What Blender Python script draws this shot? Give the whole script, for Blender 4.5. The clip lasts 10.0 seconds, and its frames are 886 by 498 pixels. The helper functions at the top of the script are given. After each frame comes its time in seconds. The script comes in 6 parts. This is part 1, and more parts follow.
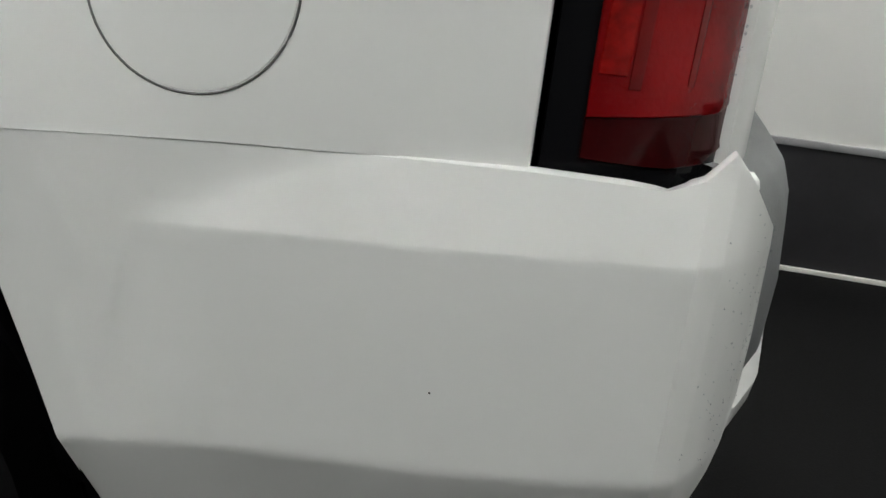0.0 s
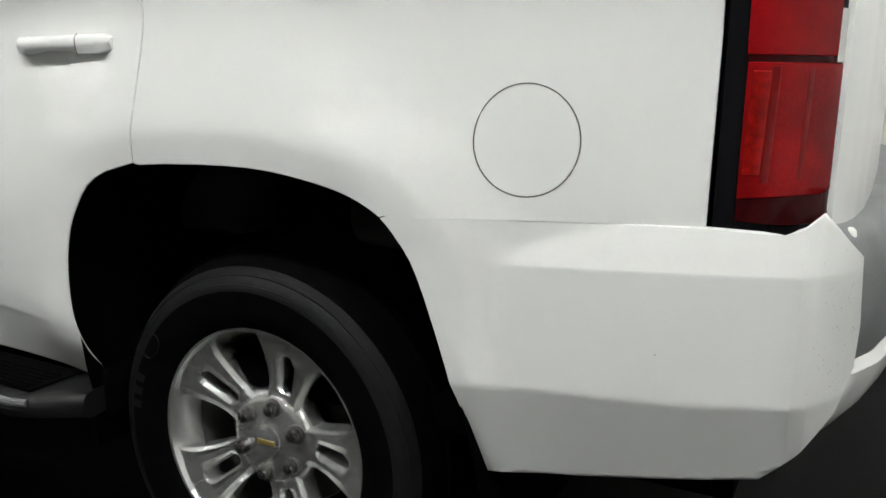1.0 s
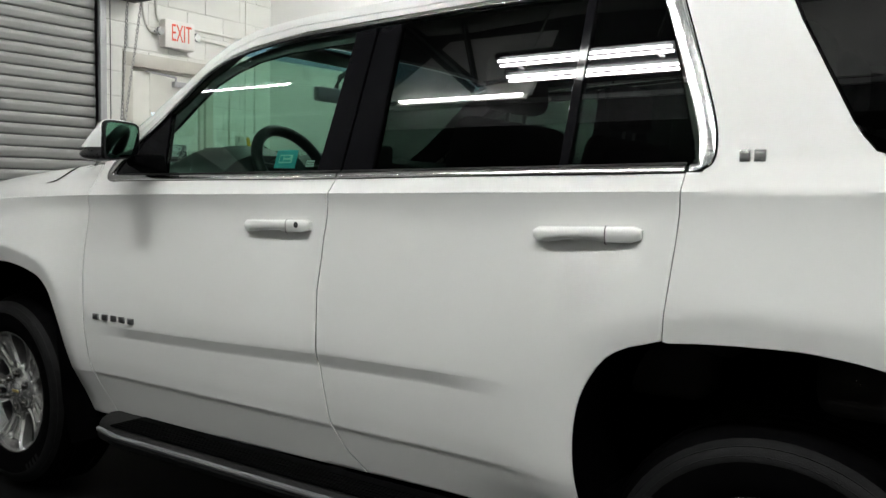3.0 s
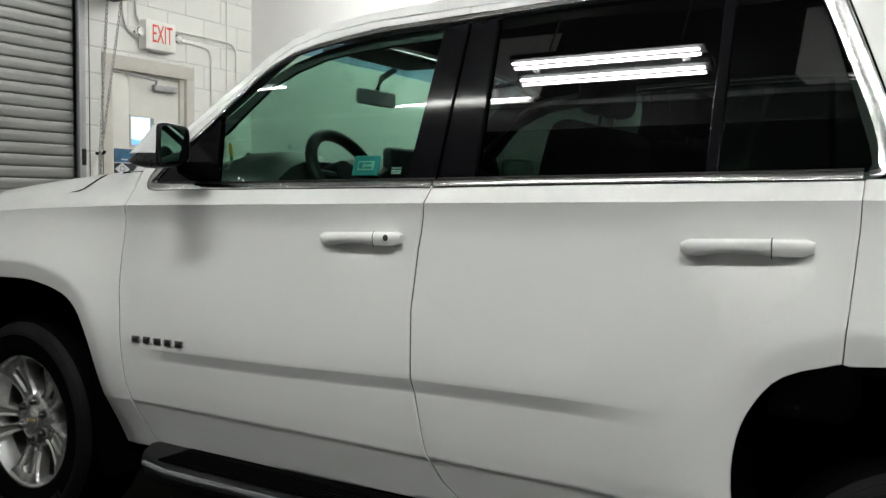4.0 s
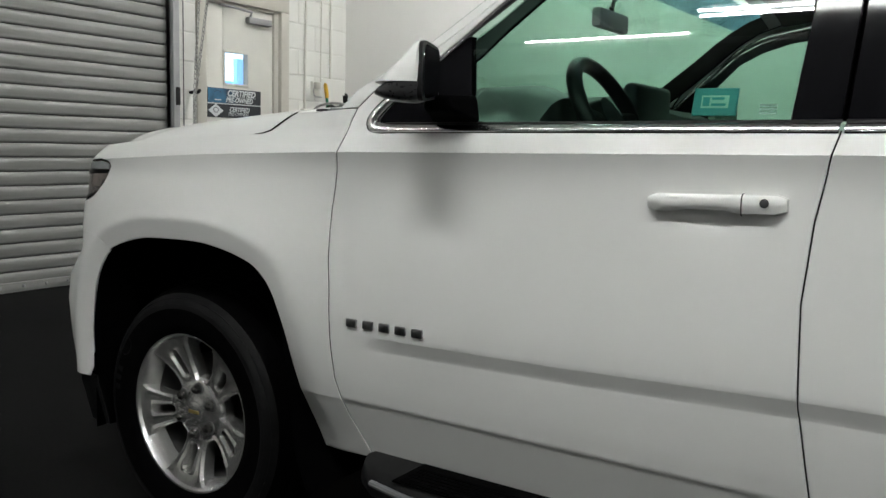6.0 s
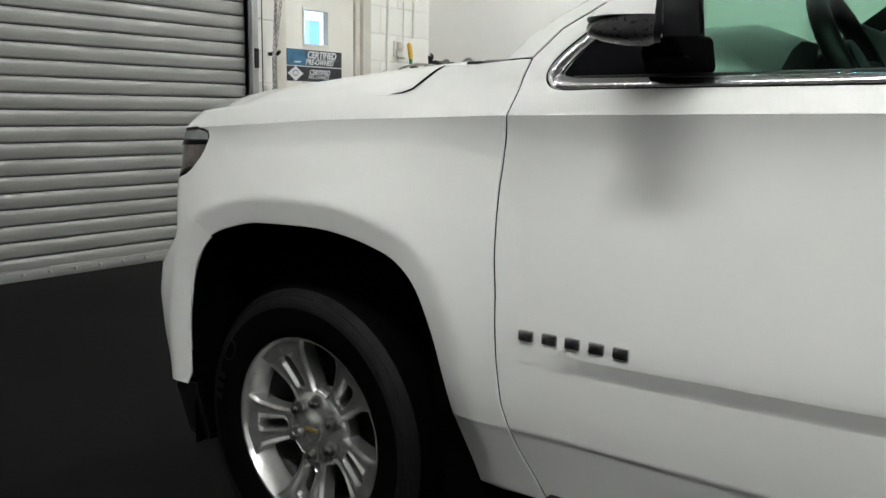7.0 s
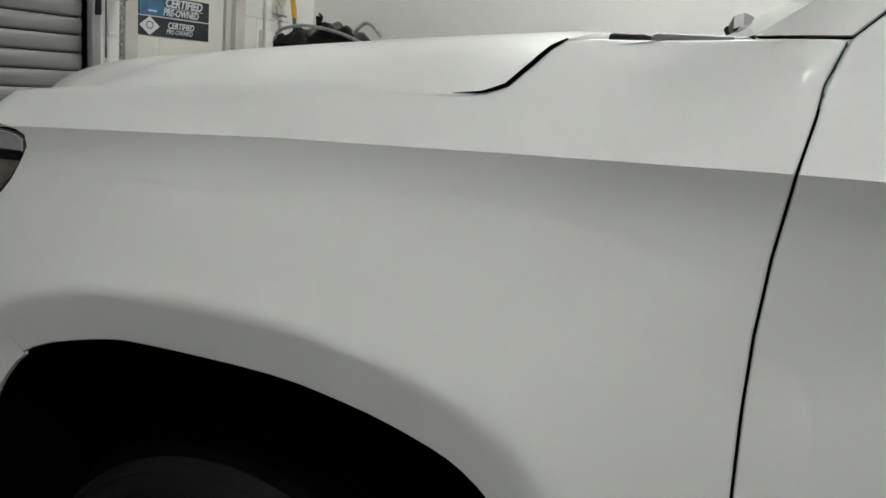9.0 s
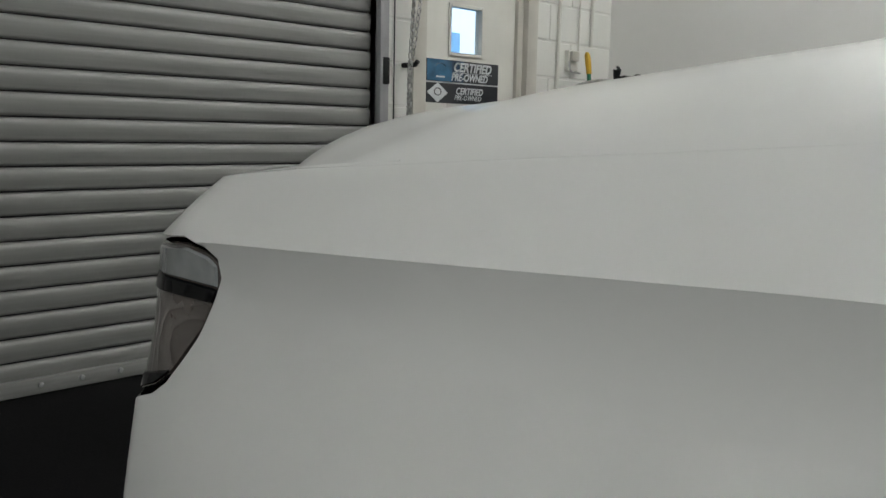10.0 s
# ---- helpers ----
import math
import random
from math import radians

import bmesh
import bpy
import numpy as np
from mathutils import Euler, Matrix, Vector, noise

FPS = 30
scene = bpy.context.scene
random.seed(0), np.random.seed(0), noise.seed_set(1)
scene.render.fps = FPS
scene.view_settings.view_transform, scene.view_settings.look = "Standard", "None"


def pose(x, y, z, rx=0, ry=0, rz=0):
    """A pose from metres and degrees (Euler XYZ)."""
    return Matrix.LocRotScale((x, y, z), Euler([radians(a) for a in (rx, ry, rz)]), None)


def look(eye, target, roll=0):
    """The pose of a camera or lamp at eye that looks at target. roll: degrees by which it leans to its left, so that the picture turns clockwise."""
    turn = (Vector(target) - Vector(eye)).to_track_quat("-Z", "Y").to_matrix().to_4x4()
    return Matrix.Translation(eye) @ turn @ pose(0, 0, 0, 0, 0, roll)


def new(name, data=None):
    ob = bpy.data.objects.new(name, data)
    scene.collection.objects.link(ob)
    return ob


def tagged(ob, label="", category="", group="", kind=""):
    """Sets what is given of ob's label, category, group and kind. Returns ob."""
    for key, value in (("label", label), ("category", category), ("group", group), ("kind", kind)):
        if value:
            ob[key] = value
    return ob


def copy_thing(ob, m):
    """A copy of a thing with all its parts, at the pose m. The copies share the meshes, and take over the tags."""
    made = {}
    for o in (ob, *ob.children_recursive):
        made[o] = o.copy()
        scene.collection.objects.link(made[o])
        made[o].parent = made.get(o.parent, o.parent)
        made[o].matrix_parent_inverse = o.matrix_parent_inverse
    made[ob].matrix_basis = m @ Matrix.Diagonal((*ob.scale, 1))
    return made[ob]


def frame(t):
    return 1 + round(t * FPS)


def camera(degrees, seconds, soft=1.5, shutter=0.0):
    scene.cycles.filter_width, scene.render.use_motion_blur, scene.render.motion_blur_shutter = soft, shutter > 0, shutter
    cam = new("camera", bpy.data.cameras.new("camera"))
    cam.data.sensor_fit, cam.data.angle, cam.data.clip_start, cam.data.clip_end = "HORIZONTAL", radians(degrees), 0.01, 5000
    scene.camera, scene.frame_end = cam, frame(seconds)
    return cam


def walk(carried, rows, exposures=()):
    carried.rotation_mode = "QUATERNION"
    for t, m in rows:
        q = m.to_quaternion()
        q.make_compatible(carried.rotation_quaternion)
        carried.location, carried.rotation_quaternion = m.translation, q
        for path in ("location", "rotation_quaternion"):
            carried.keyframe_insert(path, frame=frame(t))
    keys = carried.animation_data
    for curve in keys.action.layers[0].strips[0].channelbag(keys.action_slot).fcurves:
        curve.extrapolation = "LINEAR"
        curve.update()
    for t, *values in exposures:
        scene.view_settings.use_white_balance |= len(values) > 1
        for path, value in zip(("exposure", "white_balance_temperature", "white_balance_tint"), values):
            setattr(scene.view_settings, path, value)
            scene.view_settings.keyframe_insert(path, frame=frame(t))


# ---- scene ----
cam = camera(54.5, 10.0)
PATH = [
    (0, (3.819, -0.617, 1.035), (3.522, 1.262, 0.419), 6.7),
    (0.5, (3.945, -0.955, 1.104), (3.311, 0.871, 0.591), 2.5),
    (1, (3.987, -1.2, 1.115), (3.1, 0.543, 0.697), 1.1),
    (1.5, (3.89, -1.477, 1.108), (2.914, 0.242, 0.807), 1.1),
    (2, (3.754, -1.632, 1.14), (2.678, 0.041, 0.928), 1.3),
    (2.5, (3.572, -1.707, 1.227), (2.433, -0.074, 1.043), 0.4),
    (3, (3.376, -1.759, 1.23), (2.23, -0.125, 1.097), 1.0),
    (3.2, (3.288, -1.808, 1.228), (2.165, -0.157, 1.104), 1.0),
    (4.3, (2.802, -1.821, 1.239), (1.769, -0.113, 1.12), 0.7),
    (4.5, (2.735, -1.787, 1.252), (1.699, -0.081, 1.132), 0.6),
    (5, (2.533, -1.783, 1.242), (1.518, -0.065, 1.105), 1.8),
    (5.5, (2.293, -1.771, 1.238), (1.277, -0.058, 1.059), 2.2),
    (6, (2.013, -1.649, 1.219), (0.924, 0.011, 0.981), 1.5),
    (6.2, (1.908, -1.604, 1.23), (0.777, 0.024, 0.962), 1.2),
    (7.3, (1.343, -1.355, 1.201), (0.157, 0.222, 0.872), 0.8),
    (7.5, (1.218, -1.324, 1.216), (0.064, 0.286, 0.875), 0.7),
    (8, (1.024, -1.070, 1.257), (-0.096, 0.512, 0.904), -0.6),
    (8.5, (0.867, -0.877, 1.271), (-0.052, 0.866, 0.883), 2.2),
    (9, (0.656, -0.730, 1.245), (-0.210, 1.031, 0.872), 4.5),
    (9.2, (0.570, -0.625, 1.235), (-0.392, 1.072, 0.803), 4.7),
    (9.5, (0.416, -0.440, 1.209), (-0.730, 1.111, 0.791), 2.4),
    (9.7, (0.370, -0.394, 1.217), (-0.893, 1.114, 0.850), 2.8),
    (10, (0.218, -0.299, 1.231), (-1.174, 1.094, 0.967), 1.2),
]
EXPOSURES = [(0, 0.05), (0.5, 0.22), (1, 0.58), (1.5, 0.67), (2, 0.58), (2.5, 0.37), (3, 0.17), (4.5, 0.05), (5, 0.0), (6, 0.08), (7.5, 0.46), (8, 0.39), (8.5, 0.10), (9, -0.18), (9.5, -0.34), (10, -0.4)]
walk(cam, [(t, look(eye, target, roll)) for t, eye, target, roll in PATH], EXPOSURES)
TUBE_GLOW = 166.0

# ---------------- world and lights ----------------
world = bpy.data.worlds.new("world")
scene.world = world
world.use_nodes = True
wn = world.node_tree.nodes
sky = wn.new("ShaderNodeTexSky")
sky.sky_type, sky.sun_disc = "NISHITA", False
sky.sun_elevation, sky.sun_rotation = radians(40), radians(200)
world.node_tree.links.new(sky.outputs[0], wn["Background"].inputs[0])
wn["Background"].inputs[1].default_value = 0.1

ROOM_X0, ROOM_X1 = -2.84, 8.6      # front wall with the shutter, rear wall
ROOM_Y0, ROOM_Y1 = -7.0, 4.15      # open side, far side wall
CEIL = 4.62
# ceiling fixtures: centre x, y, z; the last is unseen, added for light
FIXTURES = [(1.1, -1.76, 3.52), (3.4, -1.76, 3.52), (5.7, -1.76, 3.52),
            (0.2, 2.9, 3.8), (3.6, 1.9, 3.8), (6.4, 0.8, 3.8), (-0.75, 3.3, 3.8)]
FIX_LEN = 1.1

# ---------------- materials ----------------
def mat(name, color, rough=0.5, metal=0.0, vary=0.12, scale=8.0, bump=0.0, bscale=60.0, coat=0.0, spec=0.5, rvary=0.1, crough=0.03, stretch=(1, 1, 1)):
    m = bpy.data.materials.new(name)
    m.use_nodes = True
    n, l = m.node_tree.nodes, m.node_tree.links
    b = n["Principled BSDF"]
    tc = n.new("ShaderNodeTexCoord")
    n1, n2 = n.new("ShaderNodeTexNoise"), n.new("ShaderNodeTexNoise")
    n1.inputs["Scale"].default_value, n1.inputs["Detail"].default_value = scale, 6
    n2.inputs["Scale"].default_value, n2.inputs["Detail"].default_value = bscale, 4
    mp = n.new("ShaderNodeMapping")
    mp.inputs["Scale"].default_value = stretch
    l.new(tc.outputs["Object"], mp.inputs["Vector"])
    l.new(mp.outputs["Vector"], n1.inputs["Vector"])
    l.new(tc.outputs["Object"], n2.inputs["Vector"])
    r = n.new("ShaderNodeValToRGB")
    r.color_ramp.elements[0].position, r.color_ramp.elements[1].position = 0.3, 0.7
    r.color_ramp.elements[0].color = (*[c * (1 - vary) for c in color], 1)
    r.color_ramp.elements[1].color = (*[min(1, c * (1 + vary)) for c in color], 1)
    l.new(n1.outputs["Fac"], r.inputs["Fac"])
    l.new(r.outputs["Color"], b.inputs["Base Color"])
    mr = n.new("ShaderNodeMapRange")
    mr.inputs["To Min"].default_value, mr.inputs["To Max"].default_value = max(0.01, rough - rvary * rough), min(1, rough + rvary * rough)
    l.new(n2.outputs["Fac"], mr.inputs["Value"])
    l.new(mr.outputs["Result"], b.inputs["Roughness"])
    b.inputs["Metallic"].default_value = metal
    b.inputs["Coat Weight"].default_value, b.inputs["Coat Roughness"].default_value = coat, crough
    b.inputs["Specular IOR Level"].default_value = spec
    if bump:
        bp = n.new("ShaderNodeBump")
        bp.inputs["Strength"].default_value, bp.inputs["Distance"].default_value = bump, 0.002
        l.new(n2.outputs["Fac"], bp.inputs["Height"])
        l.new(bp.outputs["Normal"], b.inputs["Normal"])
    return m


def glass(name, tint, gloss=1.0):
    m = bpy.data.materials.new(name)
    m.use_nodes = True
    n, l = m.node_tree.nodes, m.node_tree.links
    n.remove(n["Principled BSDF"])
    tr, gl, mx, lw, pw, ma = (n.new("ShaderNode" + k) for k in ("BsdfTransparent", "BsdfGlossy", "MixShader", "LayerWeight", "Math", "Math"))
    tr.inputs["Color"].default_value = (*tint, 1)
    gl.inputs["Roughness"].default_value = 0.01
    gl.inputs["Color"].default_value = (gloss, gloss, gloss, 1)
    lw.inputs["Blend"].default_value = 0.5
    pw.operation, ma.operation = "POWER", "MULTIPLY_ADD"
    pw.inputs[1].default_value = 5.0
    ma.inputs[1].default_value, ma.inputs[2].default_value = 0.93, 0.055
    l.new(lw.outputs["Facing"], pw.inputs[0])
    l.new(pw.outputs[0], ma.inputs[0])
    l.new(ma.outputs[0], mx.inputs[0])
    l.new(tr.outputs[0], mx.inputs[1])
    l.new(gl.outputs[0], mx.inputs[2])
    l.new(mx.outputs[0], n["Material Output"].inputs[0])
    return m


def emit(name, color, strength):
    m = bpy.data.materials.new(name)
    m.use_nodes = True
    b = m.node_tree.nodes["Principled BSDF"]
    b.inputs["Base Color"].default_value = (*color, 1)
    b.inputs["Emission Color"].default_value, b.inputs["Emission Strength"].default_value = (*color, 1), strength
    return m


PAINT = mat("white_car_paint", (0.78, 0.785, 0.77), 0.4, vary=0.012, scale=3, coat=0.55, crough=0.055, bscale=900, bump=0.006, rvary=0.05)
BLACK_GLOSS = mat("gloss_black", (0.006, 0.006, 0.007), 0.05, vary=0.1, coat=0.0, spec=0.12)
BLACK_PLASTIC = mat("black_plastic", (0.007, 0.007, 0.0075), 0.5, vary=0.2, bump=0.3, bscale=400, spec=0.25)
# near-zero black: deep shade of housings, underbody and gaps is in the colour
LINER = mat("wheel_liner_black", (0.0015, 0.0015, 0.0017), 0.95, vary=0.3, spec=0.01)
GREY_PLASTIC = mat("grey_step_plastic", (0.16, 0.165, 0.17), 0.5, vary=0.15, bump=0.4, bscale=300)
CHROME = mat("chrome", (0.85, 0.855, 0.86), 0.17, metal=1.0, vary=0.05, bump=0.22, bscale=150, rvary=0.5)
BADGE = mat("dark_chrome_badge", (0.34, 0.34, 0.35), 0.3, metal=1.0, vary=0.3, scale=60)
ALLOY = mat("silver_alloy", (0.74, 0.74, 0.73), 0.24, metal=0.88, vary=0.08, scale=12, bscale=200)
NUT = mat("dark_nut", (0.16, 0.155, 0.15), 0.22, metal=0.9, vary=0.2)
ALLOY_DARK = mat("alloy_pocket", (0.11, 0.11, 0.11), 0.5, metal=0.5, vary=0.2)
TYRE = mat("tyre_rubber", (0.0065, 0.0065, 0.007), 0.6, vary=0.3, scale=20, bump=0.4, bscale=250, spec=0.15)
FLAP_GAP = mat("grey_flap_gap", (0.12, 0.12, 0.115), 0.8, vary=0.3, scale=30)
# dull black; on the tyres it holds the wheel arch shade
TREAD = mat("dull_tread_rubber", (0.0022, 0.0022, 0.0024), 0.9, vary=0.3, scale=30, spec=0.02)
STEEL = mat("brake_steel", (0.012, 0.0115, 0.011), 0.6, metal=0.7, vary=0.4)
RED_LENS = mat("red_lamp_lens", (0.2, 0.0035, 0.005), 0.12, vary=0.45, scale=9, coat=0.12, spec=0.2, bump=0.25, bscale=160)
RED_BRIGHT = mat("bright_red_marker", (0.24, 0.005, 0.004), 0.15, vary=0.4, scale=60, coat=0.1, spec=0.2)
RED_MID = mat("mid_red_rib", (0.15, 0.004, 0.005), 0.14, vary=0.3, scale=20, coat=0.1, spec=0.2)
RED_DARK = mat("dark_red_lens", (0.028, 0.002, 0.0025), 0.25, vary=0.3, scale=14, coat=0.05, spec=0.15)
LAMP_CLEAR = mat("reverse_lamp_lens", (0.6, 0.58, 0.56), 0.1, vary=0.1, coat=1.0)
LAMP_GREY = mat("headlamp_strip", (0.46, 0.48, 0.49), 0.15, metal=0.3, vary=0.15, scale=40, coat=1.0)
LAMP_SMOKE = mat("headlamp_lens", (0.13, 0.11, 0.1), 0.1, metal=0.2, vary=0.5, scale=22, coat=1.0)
CLOTH = mat("dark_seat_cloth", (0.035, 0.033, 0.032), 0.85, vary=0.25, bump=0.4, bscale=300)
PILLAR_TRIM = mat("brown_grey_pillar_trim", (0.06, 0.055, 0.048), 0.8, vary=0.15, bump=0.2, bscale=300)
DASH = mat("dash_plastic", (0.028, 0.028, 0.03), 0.6, vary=0.2, bump=0.3, bscale=300)
HEADLINER = mat("grey_headliner", (0.2, 0.195, 0.185), 0.9, vary=0.08)
GLASS_GREEN = glass("green_tinted_glass", (0.52, 0.72, 0.62))
GLASS_SHADE = glass("blue_shade_band", (0.16, 0.34, 0.44))
GLASS_DARK = glass("dark_privacy_glass", (0.04, 0.052, 0.046))
MIRROR_SHELL = mat("dark_mirror_shell", (0.03, 0.03, 0.032), 0.28, vary=0.4, scale=30, bump=0.1, bscale=120)
MIRROR = mat("mirror_glass", (0.5, 0.56, 0.54), 0.01, metal=1.0, vary=0.02)
WALL_WHITE = mat("white_block_paint", (0.74, 0.735, 0.7), 0.55, vary=0.035, scale=2.2, bump=0.35, bscale=55)
WALL_PLAIN = mat("white_wall_panel", (0.76, 0.755, 0.735), 0.6, vary=0.03, scale=1.4, bump=0.12, bscale=40)
MORTAR = mat("painted_joint", (0.69, 0.685, 0.65), 0.7, vary=0.05, scale=6)
DADO = mat("black_wall_base", (0.014, 0.013, 0.016), 0.6, vary=0.3, scale=5)
FLOOR = mat("dark_coated_floor", (0.0036, 0.0036, 0.0039), 0.7, vary=0.35, scale=1.6, bump=0.3, bscale=140, spec=0.12)
SLAT = mat("galvanised_slat", (0.262, 0.262, 0.255), 0.5, metal=0.25, vary=0.13, scale=4, stretch=(1, 0.25, 14), bump=0.12, bscale=90)
GUIDE = mat("grey_painted_steel", (0.36, 0.36, 0.37), 0.45, metal=0.3, vary=0.1)
DOOR_PAINT = mat("cream_door_paint", (0.68, 0.67, 0.62), 0.45, vary=0.03, bump=0.1, bscale=60)
FRAME_PAINT = mat("beige_frame_paint", (0.5, 0.48, 0.43), 0.5, vary=0.05, bump=0.1)
DARK_STEEL = mat("dark_steel", (0.05, 0.05, 0.055), 0.5, metal=0.5, vary=0.3)
GALV = mat("galvanised_chain", (0.42, 0.42, 0.41), 0.4, metal=0.8, vary=0.3, scale=40)
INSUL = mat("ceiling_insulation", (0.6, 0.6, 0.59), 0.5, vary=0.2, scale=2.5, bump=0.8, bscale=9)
# darker copy of the insulation; the ceiling's dimness is set in the colour
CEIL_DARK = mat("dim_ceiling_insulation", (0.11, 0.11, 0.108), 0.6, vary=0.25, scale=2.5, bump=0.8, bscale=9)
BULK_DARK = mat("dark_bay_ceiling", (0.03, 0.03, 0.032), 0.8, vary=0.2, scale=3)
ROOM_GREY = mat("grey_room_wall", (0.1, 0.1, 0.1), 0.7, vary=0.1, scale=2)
SIGN_WHITE = mat("sign_plastic", (0.78, 0.76, 0.72), 0.4, vary=0.03)
SIGN_RED = mat("sign_red", (0.72, 0.07, 0.03), 0.4, vary=0.05)
SIGN_BLACK = mat("sign_black", (0.018, 0.02, 0.026), 0.35, vary=0.15, coat=0.3)
SIGN_BLUE = mat("sign_blue", (0.03, 0.13, 0.24), 0.35, vary=0.5, scale=9, coat=0.3)
SIGN_NAVY = mat("sign_navy", (0.016, 0.04, 0.075), 0.35, vary=0.4, scale=12, coat=0.3)
SIGN_SILVER = mat("sign_silver", (0.62, 0.64, 0.66), 0.35, vary=0.05)
STICKER_TEAL = mat("teal_sticker", (0.03, 0.3, 0.34), 0.4, vary=0.1)
PALE_TEAL = mat("pale_teal_label", (0.36, 0.6, 0.56), 0.5, vary=0.1)
YELLOW = mat("yellow_plastic", (0.62, 0.36, 0.02), 0.45, vary=0.1)
GREEN = mat("green_rod", (0.01, 0.16, 0.08), 0.45, vary=0.1)
TUBE = emit("tube_glow", (0.985, 1.0, 0.965), TUBE_GLOW)
TUBE_FILL = emit("aged_tube_glow", (0.985, 1.0, 0.965), TUBE_GLOW * 0.4)
OUTSIDE = emit("daylight_outside", (0.74, 0.88, 1.0), 1.9)
OUTSIDE_LOW = emit("daylight_haze", (0.25, 0.55, 0.95), 1.2)


# ---------------- building helpers ----------------
def lerp(xs, ys, x):
    return float(np.interp(x, xs, ys))


def smooth01(u):
    u = min(1.0, max(0.0, u))
    return u * u * (3 - 2 * u)


def mesh_of(name, bm, material, sharp=38):
    me = bpy.data.meshes.new(name)
    bm.normal_update()
    bm.to_mesh(me)
    bm.free()
    if material:
        me.materials.append(material)
        if any(p.material_index for p in me.polygons):
            me.materials.append(LINER)
    for p in me.polygons:
        p.use_smooth = True
    me.set_sharp_from_angle(angle=radians(sharp))
    return me


def part(name, bm, material, parent=None, label="", sharp=38):
    ob = new(name, mesh_of(name, bm, material, sharp))
    if parent:
        ob.parent = parent
    if label:
        ob["label"] = label
    return ob


def thing(name, label, category, group="", kind="", at=(0, 0, 0)):
    ob = new(name)
    ob.location = at
    return tagged(ob, label, category, group, kind)


def bm_box(x0, x1, y0, y1, z0, z1, bevel=0.0, seg=2, bm=None):
    own = bm or bmesh.new()
    r = bmesh.ops.create_cube(own, size=1.0)
    for v in r["verts"]:
        v.co = Vector(((x0 + x1) / 2 + v.co.x * (x1 - x0), (y0 + y1) / 2 + v.co.y * (y1 - y0), (z0 + z1) / 2 + v.co.z * (z1 - z0)))
    if bevel:
        es = list({e for v in r["verts"] for e in v.link_edges})
        bmesh.ops.bevel(own, geom=es, offset=bevel, segments=seg, affect="EDGES", profile=0.5)
    return own


def bm_tube(points, r, sides=10, bm=None, closed=False):
    """A round bar along a list of points."""
    own = bm or bmesh.new()
    pts = [Vector(p) for p in points]
    rings = []
    for i, p in enumerate(pts):
        a = pts[i - 1] if (i or closed) else p
        b = pts[(i + 1) % len(pts)] if (i < len(pts) - 1 or closed) else p
        d = (b - a).normalized()
        u = d.cross(Vector((0, 0, 1)) if abs(d.z) < 0.9 else Vector((1, 0, 0))).normalized()
        w = d.cross(u)
        rad = r[i] if isinstance(r, (list, tuple)) else r
        rings.append([own.verts.new(p + (u * math.cos(k * 2 * math.pi / sides) + w * math.sin(k * 2 * math.pi / sides)) * rad) for k in range(sides)])
    n = len(rings)
    for i in range(n if closed else n - 1):
        for k in range(sides):
            own.faces.new((rings[i][k], rings[i][(k + 1) % sides], rings[(i + 1) % n][(k + 1) % sides], rings[(i + 1) % n][k]))
    if not closed:
        own.faces.new(rings[0][::-1])
        own.faces.new(rings[-1])
    return own


def bm_grid(rows):
    """A sheet through rows of points."""
    bm = bmesh.new()
    vs = [[bm.verts.new(p) for p in r] for r in rows]
    for a, b in zip(vs, vs[1:]):
        for k in range(len(a) - 1):
            bm.faces.new((a[k], a[k + 1], b[k + 1], b[k]))
    return bm


def thicken(bm, vec):
    """Gives a sheet thickness along vec."""
    ret = bmesh.ops.extrude_face_region(bm, geom=bm.faces[:])
    for v in [g for g in ret["geom"] if isinstance(g, bmesh.types.BMVert)]:
        v.co += Vector(vec)
    bmesh.ops.recalc_face_normals(bm, faces=bm.faces[:])
    return bm


def bm_lathe(profile, centre, sides=48, bm=None):
    """Turns (radius, y) pairs round an axis along y."""
    own = bm or bmesh.new()
    cx, cy, cz = centre
    rings = [[own.verts.new((cx + r * math.cos(k * 2 * math.pi / sides), cy + y, cz + r * math.sin(k * 2 * math.pi / sides))) for k in range(sides)] for r, y in profile]
    for a, b in zip(rings, rings[1:]):
        for k in range(sides):
            own.faces.new((a[k], a[(k + 1) % sides], b[(k + 1) % sides], b[k]))
    return own


def bm_prism(outline, y0, y1):
    """An (x, z) outline carried from y0 to y1."""
    bm = bmesh.new()
    f = bm.faces.new([bm.verts.new((x, y0, z)) for x, z in outline])
    return thicken(bm, (0, y1 - y0, 0))


def curve(pts, n=6):
    """Rounds a polyline (Catmull-Rom)."""
    out = []
    P = [pts[0]] + list(pts) + [pts[-1]]
    for i in range(1, len(P) - 2):
        a, b, c, d = (np.array(P[i + k]) for k in (-1, 0, 1, 2))
        for k in range(n):
            t = k / n
            out.append(tuple(0.5 * (2 * b + (c - a) * t + (2 * a - 5 * b + 4 * c - d) * t * t + (3 * b - a - 3 * c + d) * t ** 3)))
    return out + [tuple(pts[-1])]


# ---------------- the room ----------------
def floor_z(x):
    return 0.288 * smooth01((-0.75 - x) / 2.05) - 0.034 * smooth01((x - 0.5) / 2.3)


xs = [9.0, 6, 4, 3, 2.6, 2.2, 1.8, 1.4, 1, 0.6, 0.3, 0, -0.7] + [-0.75 - 0.12 * k for k in range(1, 20)] + [-3.6]
bm = bm_grid([[(x, y, floor_z(x)) for y in (-7.4, -4, -2, 0, 2, 4, 4.6)] for x in xs])
tagged(part("floor", thicken(bm, (0, 0, -0.12)), FLOOR), "dark grey coated workshop floor rising to the shutter", "floor", kind="structure")

FZ = 0.288
